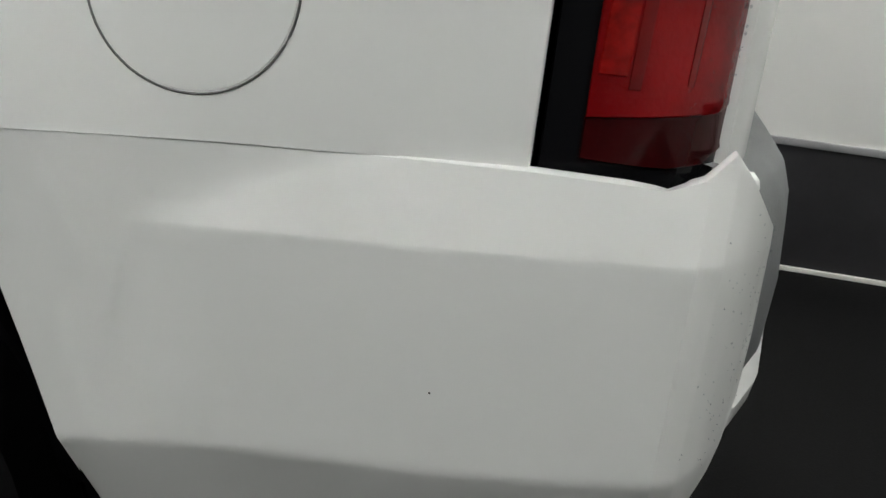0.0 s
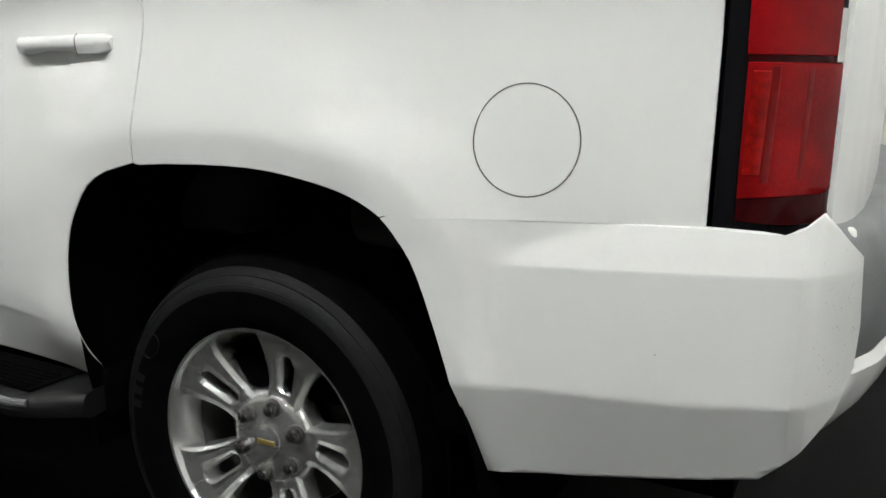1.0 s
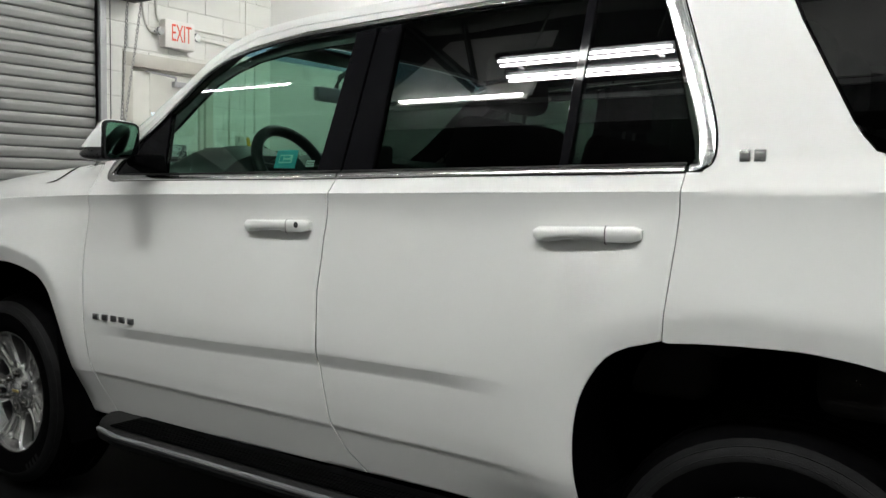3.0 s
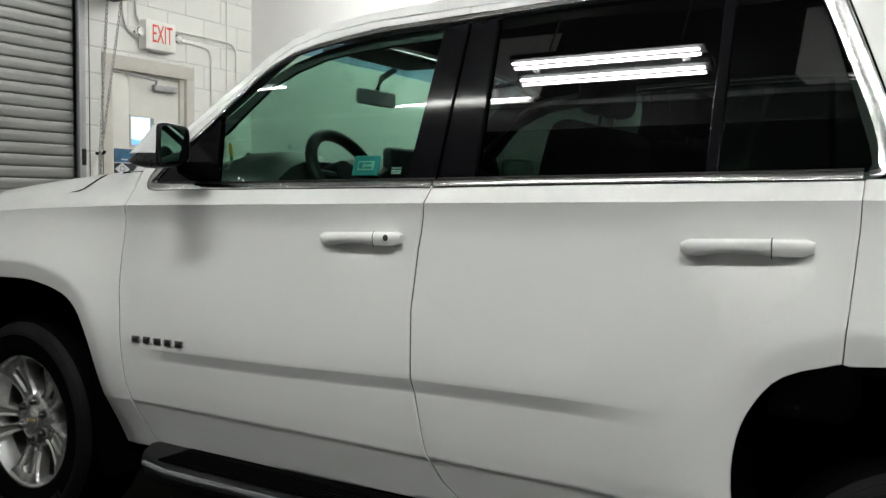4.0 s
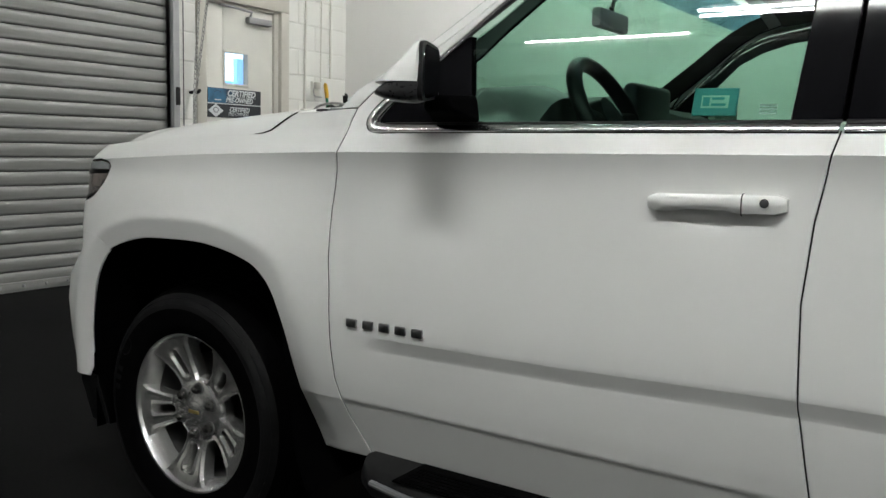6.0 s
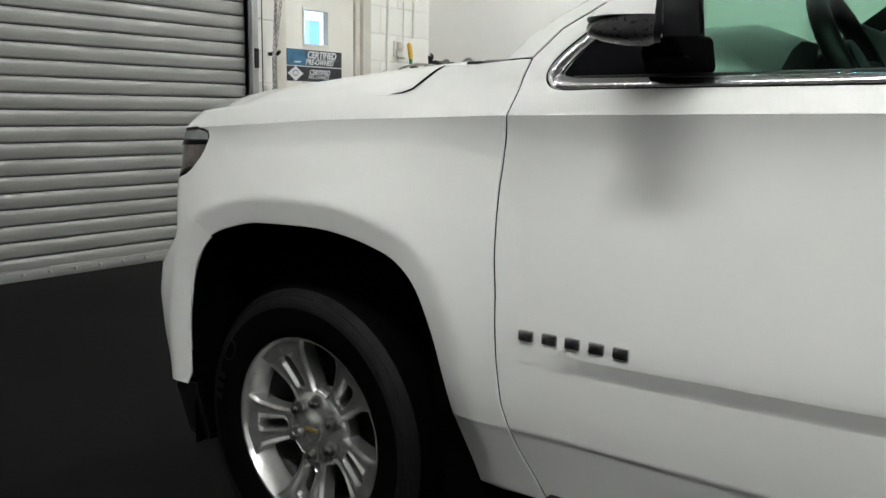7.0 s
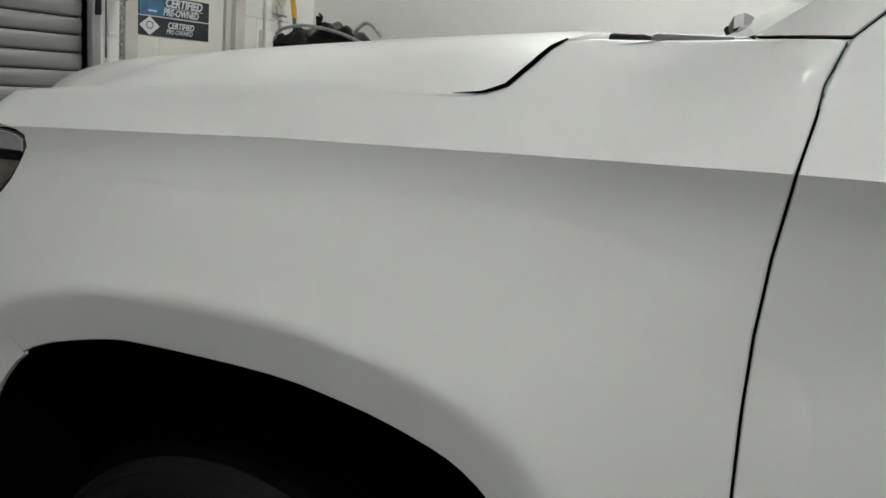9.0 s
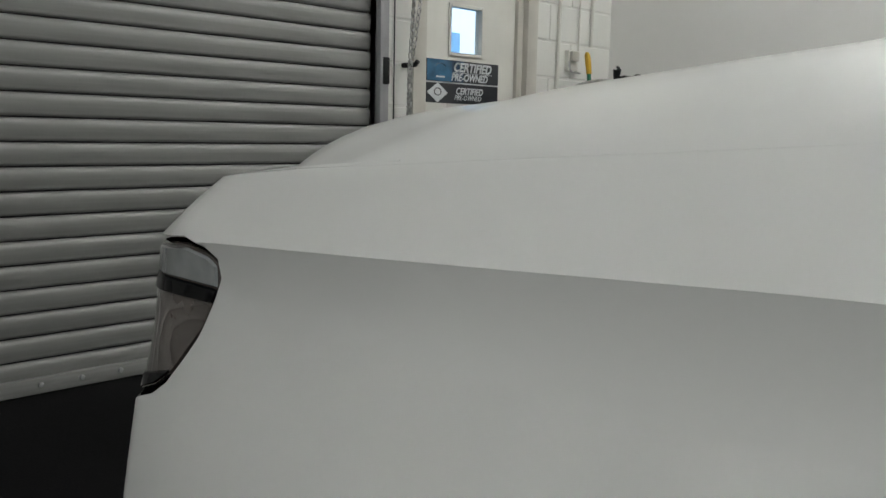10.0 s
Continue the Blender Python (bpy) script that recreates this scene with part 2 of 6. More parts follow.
DOOR_Y0, DOOR_Y1, DOOR_TOP = 2.61, 3.36, 2.215
SH_Y0, SH_Y1, SH_TOP = -2.2, 2.305, 3.7
# front wall: pieces round the shutter and the door, as one mesh
bm = bmesh.new()
for y0, y1, z0, z1 in ((-7.3, SH_Y0, 0, CEIL), (SH_Y0, SH_Y1, SH_TOP, CEIL), (SH_Y1, DOOR_Y0 - 0.05, 0, CEIL), (DOOR_Y0 - 0.05, DOOR_Y1 + 0.05, DOOR_TOP + 0.05, CEIL), (DOOR_Y1 + 0.05, 4.5, 0, CEIL)):
    bm_box(ROOM_X0 - 0.2, ROOM_X0 - 0.004, y0, y1, z0, z1, bm=bm)
wall_front = tagged(part("wall_front", bm, MORTAR), "white painted concrete block wall with a shutter and a door", "wall", kind="structure")
bm = bm_box(-3.1, ROOM_X1 + 0.2, ROOM_Y1, ROOM_Y1 + 0.2, -0.1, CEIL)
tagged(part("wall_side", bm, WALL_PLAIN), "plain white side wall", "wall", kind="structure")
bm = bm_box(ROOM_X1, ROOM_X1 + 0.2, -7.3, ROOM_Y1, -0.1, CEIL)
tagged(part("wall_rear", bm, WALL_PLAIN), "plain white rear wall", "wall", kind="structure")
bm = bm_box(-3.0, ROOM_X1, -7.2, ROOM_Y0, -0.1, CEIL)
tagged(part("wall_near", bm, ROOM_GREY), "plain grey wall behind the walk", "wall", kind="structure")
bm = bm_grid([[(x, y, CEIL + 0.05 * math.sin(x * 3.1) * math.sin(y * 2.3)) for y in np.linspace(-7.3, 4.5, 28)] for x in np.linspace(-3.1, 8.9, 28)])
tagged(part("ceiling", thicken(bm, (0, 0, 0.1)), CEIL_DARK), "insulated workshop ceiling with dimness put in its colour", "ceiling", kind="structure")

# low partition with a black base
bm = bm_box(3.3, ROOM_X1, 3.16, 3.3, 0.53, 2.6)
partition = tagged(part("wall_partition", bm, WALL_PLAIN), "white partition wall above a black base", "wall", kind="structure")
part("base_panel", bm_box(3.3, ROOM_X1, 3.15, 3.3, -0.05, 0.5), DADO, partition, "black base panel")
part("trim_strip", bm_box(3.3, ROOM_X1, 3.14, 3.3, 0.5, 0.53, 0.004), GUIDE, partition, "grey trim strip")
part("floor_edge", bm_box(3.3, ROOM_X1, 3.125, 3.15, -0.034, -0.014, 0.004), SIGN_WHITE, partition, "pale edge strip on the floor")

# block courses of the front wall
BW, BH, JT = 0.397, 0.2, 0.009
block_meshes = {}


def block(y0, y1, z0, z1):
    w, h = round(y1 - y0, 3), round(z1 - z0, 3)
    if w < 0.02 or h < 0.02:
        return
    if (w, h) not in block_meshes:
        block_meshes[(w, h)] = mesh_of("block", bm_box(-0.02, 0.0, 0, w, 0, h, 0.004, 1), WALL_WHITE)
    ob = new("block", block_meshes[(w, h)])
    ob.location = (ROOM_X0 + random.uniform(-0.0008, 0.0008), y0, z0)
    ob.parent = wall_front


row = 0
z = 0.16
while z < 3.6:
    y = SH_Y1 + 0.07 - (0.2 if row % 2 else 0.0)
    while y < ROOM_Y1:
        a, b = max(y, SH_Y1 + 0.07), min(y + BW - JT, ROOM_Y1)
        lo, hi = DOOR_Y0 - 0.085, DOOR_Y1 + 0.085
        if z > DOOR_TOP + 0.11 or b < lo or a > hi:
            block(a, b, z, z + BH - JT)
        elif z + BH < DOOR_TOP + 0.11:
            block(a, min(b, lo), z, z + BH - JT)
            block(max(a, hi), b, z, z + BH - JT)
        else:
            block(a, min(b, lo), z, z + BH - JT)
            block(max(a, hi), b, z, z + BH - JT)
            block(max(a, lo), min(b, hi), DOOR_TOP + 0.11, z + BH - JT)
        y += BW
    z += BH
    row += 1

# roller shutter: one mesh shared by the slats
shutter = thing("roller_shutter", "closed grey steel roller shutter with curved slats", "shutter")
PITCH = 0.0851
prof = [(-0.006, 0.0), (0.001, 0.004), (0.003, 0.012), (0.0065, 0.028), (0.0085, 0.042), (0.008, 0.056), (0.005, 0.067), (-0.002, 0.072), (-0.012, 0.073), (-0.012, 0.0)]
bm = bmesh.new()
rows2 = [[bm.verts.new((x, y, zz)) for x, zz in [(a, b * PITCH / 0.078) for a, b in prof]] for y in (SH_Y0, SH_Y1 - 0.004)]
for k in range(len(prof)):
    j = (k + 1) % len(prof)
    bm.faces.new((rows2[0][k], rows2[1][k], rows2[1][j], rows2[0][j]))
bm.faces.new(rows2[0][::-1])
bm.faces.new(rows2[1])
bmesh.ops.recalc_face_normals(bm, faces=bm.faces[:])
slat_me = mesh_of("slat", bm, SLAT, 50)
k = 0
while 0.326 + k * PITCH < SH_TOP + 0.05:
    ob = new("slat", slat_me)
    ob.location, ob.parent = (ROOM_X0 - 0.045, 0, 0.326 + k * PITCH), shutter
    k += 1
part("backing", bm_box(ROOM_X0 - 0.12, ROOM_X0 - 0.06, SH_Y0, SH_Y1, FZ, SH_TOP), DARK_STEEL, shutter)
bar = part("bottom_bar", bm_box(ROOM_X0 - 0.06, ROOM_X0 - 0.018, SH_Y0, SH_Y1, FZ + 0.002, FZ + 0.06, 0.005), SLAT, shutter, "pale bottom bar with bolts")
for i in range(14):
    yb = 0.35 + i * 0.145
    bm = bmesh.new()
    bm_lathe([(0.0001, -0.008), (0.008, -0.006), (0.011, 0.0)], (0, 0, 0), 10, bm)
    bmesh.ops.rotate(bm, verts=bm.verts[:], cent=(0, 0, 0), matrix=Matrix.Rotation(radians(90), 3, "Z"))
    bolt = part("bolt", bm, GUIDE, bar)
    bolt.location = (ROOM_X0 - 0.016, yb, FZ + 0.036)
guide = part("guide_rail", bm_box(ROOM_X0 - 0.05, ROOM_X0 + 0.03, SH_Y1, SH_Y1 + 0.018, FZ, SH_TOP, 0.003), GUIDE, shutter, "steel guide rail")
part("rail_flange", bm_box(ROOM_X0 + 0.001, ROOM_X0 + 0.012, SH_Y1 + 0.018, SH_Y1 + 0.066, FZ, SH_TOP, 0.002), GUIDE, shutter)
part("stop_block", bm_box(ROOM_X0 + 0.012, ROOM_X0 + 0.036, SH_Y1 + 0.016, SH_Y1 + 0.052, 1.45, 1.572, 0.004), BLACK_PLASTIC, shutter, "black plastic stop block")
part("hood_box", bm_box(ROOM_X0, ROOM_X0 + 0.42, SH_Y0, SH_Y1 + 0.1, SH_TOP, SH_TOP + 0.45, 0.01), GUIDE, shutter)
part("chain_motor", bm_box(ROOM_X0 + 0.02, ROOM_X0 + 0.25, SH_Y1 + 0.1, SH_Y1 + 0.33, 2.72, 2.9, 0.015), BLACK_PLASTIC, shutter, "black chain hoist housing")

# chain
bm = bmesh.new()


def chain_run(p, q, bm):
    p, q = Vector(p), Vector(q)
    n = int((q - p).length / 0.032)
    d = (q - p).normalized()
    for i in range(n):
        c = p + d * (i + 0.5) * 0.032
        s = Vector((0, 1, 0)) if i % 2 else Vector((1, 0, 0))
        ring = [c + d * 0.021 * math.cos(a * math.pi / 4) + s * 0.0105 * math.sin(a * math.pi / 4) for a in range(8)]
        bm_tube(ring, 0.0036, 5, bm, closed=True)


chain_run((ROOM_X0 + 0.13, 2.63, 2.85), (ROOM_X0 + 0.07, 2.462, 1.56), bm)
chain_run((ROOM_X0 + 0.13, 2.49, 2.85), (ROOM_X0 + 0.07, 2.45, 1.56), bm)
chain_run((ROOM_X0 + 0.07, 2.456, 1.56), (ROOM_X0 + 0.07, 2.447, 0.9), bm)
chain_run((ROOM_X0 + 0.075, 2.443, 1.56), (ROOM_X0 + 0.075, 2.436, 0.9), bm)
chain = thing("hoist_chain", "galvanised hand chain hanging beside the shutter", "chain")
part("chain_run", bm, GALV, chain)
part("hook", bm_tube([(ROOM_X0, 2.47, 1.545), (ROOM_X0 + 0.085, 2.47, 1.545), (ROOM_X0 + 0.1, 2.47, 1.56)], 0.012), BLACK_PLASTIC, chain, "black chain keeper")
part("cord", bm_tube([(ROOM_X0 + 0.012, 2.403, 2.8), (ROOM_X0 + 0.01, 2.405, 2.0), (ROOM_X0 + 0.012, 2.403, 1.25)], 0.0035, 6), DARK_STEEL, chain)

# personnel door
door = thing("door_1", "closed cream steel door with a small vision window", "door", kind="structure")
part("leaf", bm_box(ROOM_X0 - 0.09, ROOM_X0 - 0.045, DOOR_Y0, 2.812, FZ, DOOR_TOP, 0.003), DOOR_PAINT, door)
bm = bmesh.new()
WY0, WY1, WZ0, WZ1 = 2.824, 3.054, 1.634, 1.864
for y0, y1, z0, z1 in ((2.812, WY0, FZ, DOOR_TOP), (WY1, DOOR_Y1, FZ, DOOR_TOP), (WY0, WY1, FZ, WZ0), (WY0, WY1, WZ1, DOOR_TOP)):
    bm_box(ROOM_X0 - 0.09, ROOM_X0 - 0.045, y0, y1, z0, z1, bm=bm)
part("leaf_panel", bm, DOOR_PAINT, door)
bm = bmesh.new()
for y0, y1, z0, z1 in ((WY0 - 0.014, WY0 + 0.004, WZ0 - 0.014, WZ1 + 0.014), (WY1 - 0.004, WY1 + 0.014, WZ0 - 0.014, WZ1 + 0.014), (WY0 + 0.004, WY1 - 0.004, WZ0 - 0.014, WZ0 + 0.004), (WY0 + 0.004, WY1 - 0.004, WZ1 - 0.004, WZ1 + 0.014)):
    bm_box(ROOM_X0 - 0.045, ROOM_X0 - 0.036, y0, y1, z0, z1, 0.002, 1, bm=bm)
part("window_bead", bm, DOOR_PAINT, door)
pane = part("pane", bm_box(ROOM_X0 - 0.07, ROOM_X0 - 0.064, WY0, WY1, WZ0, WZ1), glass("clear_pane", (0.92, 0.96, 0.98)), door)
for y0, y1, z1 in ((DOOR_Y0 - 0.085, DOOR_Y0, DOOR_TOP), (DOOR_Y1, DOOR_Y1 + 0.085, DOOR_TOP)):
    part("jamb", bm_box(ROOM_X0 - 0.14, ROOM_X0 + 0.014, y0, y1, FZ - 0.05, z1, 0.004), FRAME_PAINT, door)
part("frame_head", bm_box(ROOM_X0 - 0.14, ROOM_X0 + 0.014, DOOR_Y0 - 0.085, DOOR_Y1 + 0.085, DOOR_TOP, DOOR_TOP + 0.11, 0.004), FRAME_PAINT, door)
for y0, y1, z0, z1 in ((DOOR_Y0, DOOR_Y0 + 0.02, FZ, DOOR_TOP), (DOOR_Y1 - 0.045, DOOR_Y1, FZ, DOOR_TOP), (DOOR_Y0 + 0.02, DOOR_Y1 - 0.045, DOOR_TOP - 0.02, DOOR_TOP)):
    part("door_stop", bm_box(ROOM_X0 - 0.045, ROOM_X0 - 0.02, y0, y1, z0, z1, 0.003), FRAME_PAINT, door)
closer = part("door_closer", bm_box(ROOM_X0 - 0.045, ROOM_X0 + 0.005, 3.03, 3.27, 2.09, 2.14, 0.01), GUIDE, door, "grey hydraulic door closer")
part("arm", bm_tube([(ROOM_X0 - 0.02, 3.06, 2.142), (ROOM_X0 + 0.06, 3.0, 2.16), (ROOM_X0 + 0.02, 2.86, 2.18), (ROOM_X0 - 0.03, 2.76, 2.195)], 0.009, 6), GUIDE, closer)
backdrop = tagged(part("backdrop", bm_box(-5.3, -5.2, 1.0, 9.5, 1.86, 4.4), OUTSIDE), "bright daylight yard beyond the door window", "backdrop", kind="structure")
part("lower_field", bm_box(-5.3, -5.2, 1.0, 9.5, 0.0, 1.86), OUTSIDE_LOW, backdrop)
part("far_post", bm_box(-5.18, -5.12, 5.05, 5.2, 0.3, 2.1), OUTSIDE_LOW, backdrop)


# lettering helper
def lettering(name, body, size, at, turn, material, parent, depth=0.001, squeeze=1.0, label="", slant=0.0, weight=0.0):
    cu = bpy.data.curves.new(name, "FONT")
    cu.body, cu.size, cu.extrude, cu.align_x, cu.align_y = body, size, depth, "CENTER", "CENTER"
    cu.shear, cu.offset = slant, weight
    tmp = bpy.data.objects.new(name, cu)
    scene.collection.objects.link(tmp)
    me = bpy.data.meshes.new_from_object(tmp.evaluated_get(bpy.context.evaluated_depsgraph_get()))
    bpy.data.objects.remove(tmp)
    me.transform(pose(*at, *turn) @ Matrix.Diagonal((squeeze, 1, 1, 1)))
    me.materials.clear()
    me.materials.append(material)
    ob = new(name, me)
    ob.parent = parent
    if label:
        ob["label"] = label
    return ob


WALL_TURN = (90, 0, 90)      # lettering that faces +x

# certified sign on the door leaf
sx = ROOM_X0 - 0.045
poster = thing("door_sign", "blue and black two-part sign fixed to the door", "sign")
S0, S1 = 2.662, 3.188
plate = part("upper_plate", bm_box(sx + 0.0005, sx + 0.006, S0, S1, 1.489, 1.597, 0.001, 1), SIGN_BLACK, poster)
part("blue_field", bm_box(sx + 0.006, sx + 0.0075, S0 + 0.002, S0 + 0.175, 1.491, 1.595), SIGN_BLUE, plate, "blue shaded field")
part("blue_fade", bm_box(sx + 0.006, sx + 0.0072, S0 + 0.175, S0 + 0.26, 1.491, 1.595), SIGN_NAVY, plate, "dark blue edge of the field")
lower = part("lower_plate", bm_box(sx + 0.0005, sx + 0.006, S0, S1, 1.384, 1.482, 0.001, 1), SIGN_BLACK, poster)
part("edge_rule", bm_box(sx + 0.0005, sx + 0.0065, S0, S1, 1.483, 1.488), SIGN_SILVER, poster)
lettering("word", "CERTIFIED", 0.062, (sx + 0.0085, 2.985, 1.563), WALL_TURN, SIGN_SILVER, plate, squeeze=0.98, slant=0.25, weight=0.0018)
lettering("word", "PRE-OWNED", 0.05, (sx + 0.0085, 2.965, 1.513), WALL_TURN, SIGN_SILVER, plate, squeeze=0.92, slant=0.25, weight=0.0012)
part("rule", bm_box(sx + 0.008, sx + 0.009, 2.84, 3.135, 1.536, 1.5385), SIGN_SILVER, plate)
lettering("word", "CERTIFIED", 0.047, (sx + 0.0085, 2.965, 1.445), WALL_TURN, SIGN_SILVER, lower, squeeze=0.92, slant=0.25, weight=0.001)
lettering("word", "PRE-OWNED", 0.036, (sx + 0.0085, 2.955, 1.412), WALL_TURN, SIGN_SILVER, lower, squeeze=0.95, slant=0.25)
bm = bmesh.new()
bm.faces.new([bm.verts.new((sx + 0.0065, 2.737 + a * 0.072, 1.434 + b * 0.049)) for a, b in ((-1, 0), (0, -1), (1, 0), (0, 1))])
part("diamond", thicken(bm, (0.0015, 0, 0)), SIGN_SILVER, lower, "silver diamond")
ring = [(sx + 0.0085, 2.737 + 0.024 * math.cos(a * 0.628), 1.438 + 0.018 * math.sin(a * 0.628)) for a in range(10)]
part("emblem", bm_tube(ring, 0.0025, 6, closed=True), DARK_STEEL, lower)
ring = [(sx + 0.0085, 2.755 + 0.034 * math.cos(a * 0.628), 1.562 + 0.016 * math.sin(a * 0.628)) for a in range(6)]
part("emblem", bm_tube(ring, 0.002, 6), SIGN_NAVY, plate)
part("text_bar", bm_box(sx + 0.008, sx + 0.009, 2.725, 2.785, 1.508, 1.516), SIGN_SILVER, plate)

# exit sign and conduits
ex = thing("exit_sign", "white box exit sign with red letters and two lamp heads", "exit sign")
part("case", bm_box(ROOM_X0, ROOM_X0 + 0.09, 2.87, 3.178, 2.402, 2.637, 0.012), SIGN_WHITE, ex)
lettering("letters", "EXIT", 0.205, (ROOM_X0 + 0.092, 3.034, 2.525), WALL_TURN, SIGN_RED, ex, squeeze=0.5, label="red letters")
for yy in (2.835, 3.215):
    bm = bmesh.new()
    bm_lathe([(0.001, -0.034), (0.016, -0.031), (0.03, -0.02), (0.037, 0.0), (0.038, 0.012), (0.03, 0.02), (0.001, 0.022)], (0, 0, 0), 20, bm)
    bmesh.ops.rotate(bm, verts=bm.verts[:], cent=(0, 0, 0), matrix=Matrix.Rotation(radians(-90), 3, "Z"))
    head = part("lamp_head", bm, CHROME, ex, "round chrome lamp head")
    head.location = (ROOM_X0 + 0.06, yy, 2.53)
    part("bracket", bm_box(ROOM_X0, ROOM_X0 + 0.06, yy - 0.012, yy + 0.012, 2.518, 2.542, 0.003), GALV, ex)


def conduit(pts, r=0.011):
    c = thing("conduit", "white painted electrical conduit on the block wall", "conduit", "wall conduits")
    part("pipe", bm_tube(curve(pts, 4), r, 8), DOOR_PAINT, c)
    return c


cx = ROOM_X0 + 0.014
conduit([(cx, 2.705, 3.4), (cx, 2.705, 2.8), (cx, 2.71, 2.68), (cx, 2.735, 2.58), (cx, 2.78, 2.525), (cx, 2.84, 2.505)])
conduit([(cx, 2.835, 3.4), (cx, 2.835, 2.75), (cx, 2.845, 2.66), (cx, 2.87, 2.61)])
conduit([(cx, 3.178, 2.606), (cx, 3.4, 2.606), (cx, 3.8, 2.603), (cx, 3.89, 2.585), (cx, 3.928, 2.54), (cx, 3.938, 2.46), (cx, 3.938, 1.95), (cx, 3.936, 1.75)])
conduit([(cx, 3.178, 2.528), (cx, 3.4, 2.526), (cx, 3.54, 2.52), (cx, 3.6, 2.5), (cx, 3.632, 2.45), (cx, 3.637, 2.36), (cx, 3.632, 1.9), (cx, 3.627, 1.49)])
conduit([(cx, 3.82, 3.4), (cx, 3.82, 2.4), (cx, 3.815, 1.71)], 0.005)
sb = thing("switch_box", "small grey metal switch box with a cream cover on the wall", "switch")
part("cover", bm_box(ROOM_X0, ROOM_X0 + 0.03, 3.705, 3.80, 1.60, 1.715, 0.005), DOOR_PAINT, sb)
part("box", bm_box(ROOM_X0 + 0.03, ROOM_X0 + 0.055, 3.712, 3.775, 1.655, 1.708, 0.005), FRAME_PAINT, sb)
part("lever", bm_tube(curve([(ROOM_X0 + 0.04, 3.70, 1.65), (ROOM_X0 + 0.05, 3.695, 1.61), (ROOM_X0 + 0.05, 3.72, 1.592), (ROOM_X0 + 0.05, 3.79, 1.59)], 4), 0.006, 6), GALV, sb)
ob2 = thing("outlet_box", "white outlet box at the foot of a wall conduit", "outlet")
part("box", bm_box(ROOM_X0, ROOM_X0 + 0.045, 3.585, 3.675, 1.37, 1.49, 0.006), DOOR_PAINT, ob2)
part("cover", bm_box(ROOM_X0 + 0.045, ROOM_X0 + 0.052, 3.59, 3.67, 1.375, 1.485, 0.003), SIGN_WHITE, ob2)
sq = thing("floor_brush", "green handled brush with a yellow grip against the wall", "brush")
part("rod", bm_tube([(-2.56, 3.73, 0.36), (-2.70, 3.752, 1.585)], 0.012, 8), GREEN, sq, "green rod")
part("grip", bm_tube([(-2.698, 3.752, 1.58), (-2.706, 3.751, 1.64), (-2.714, 3.75, 1.685), (-2.718, 3.75, 1.70)], [0.015, 0.017, 0.016, 0.008], 8), YELLOW, sq, "yellow grip")
part("head", bm_box(-2.68, -2.44, 3.67, 3.785, floor_z(-2.56) + 0.002, 0.39, 0.01), BLACK_PLASTIC, sq)

# dark machine by the far wall
mc = thing("equipment_cart", "black workshop equipment cart piled with bagged parts", "equipment")
part("body", bm_box(-2.76, -2.14, 3.68, 4.06, 0.5, 1.34, 0.03), BLACK_PLASTIC, mc)
part("tray", bm_box(-2.80, -2.10, 3.66, 4.09, 1.34, 1.43, 0.02), BLACK_GLOSS, mc)


def bag(x0, x1, y0, y1, z0, h, seed):
    """A sagging wrinkled bundle."""
    rnd = random.Random(seed)
    n, m_ = 22, 9
    ph = [rnd.uniform(0, 6) for _ in range(4)]
    top = []
    for i in range(n + 1):
        u = i / n
        row_ = []
        for j in range(m_ + 1):
            v = j / m_
            e = min(1, 5 * u, 5 * (1 - u)) * min(1, 4 * v, 4 * (1 - v))
            w = 0.72 + 0.16 * math.sin(9 * u + ph[0] + 3 * v) + 0.1 * math.sin(21 * u + ph[1]) + 0.07 * math.sin(14 * v + 17 * u + ph[2])
            row_.append((x0 + (x1 - x0) * u, y0 + (y1 - y0) * v, z0 + h * math.sqrt(max(0.0, e)) * w))
        top.append(row_)
    return thicken(bm_grid(top), (0, 0, -0.01))


part("bag", bag(-2.78, -2.22, 3.68, 4.05, 1.43, 0.15, 3), BLACK_GLOSS, mc, "wrinkled black bag")
part("bag", bag(-2.80, -2.55, 3.66, 3.86, 1.43, 0.085, 8), BLACK_PLASTIC, mc, "wrinkled black bag")
part("hose", bm_tube(curve([(-2.79, 3.67, 1.42), (-2.75, 3.68, 1.50), (-2.62, 3.70, 1.535), (-2.45, 3.69, 1.525), (-2.28, 3.70, 1.49), (-2.12, 3.72, 1.43)]), 0.01, 8), GALV, mc)
part("handle", bm_tube(curve([(-2.32, 3.8, 1.48), (-2.2, 3.8, 1.575), (-2.10, 3.82, 1.5)]), 0.012, 8), GALV, mc)
part("knob", bm_tube([(-2.55, 3.8, 1.54), (-2.545, 3.8, 1.60), (-2.535, 3.8, 1.607)], [0.014, 0.024, 0.02], 10), BLACK_PLASTIC, mc)
for xx in (-2.70, -2.20):
    for yy in (3.74, 4.0):
        part("caster", bm_tube([(xx, yy - 0.03, floor_z(xx) + 0.075), (xx, yy + 0.03, floor_z(xx) + 0.075)], 0.075, 14), BLACK_PLASTIC, mc)
        part("leg", bm_box(xx - 0.02, xx + 0.02, yy - 0.02, yy + 0.02, floor_z(xx) + 0.07, 0.52), DARK_STEEL, mc)

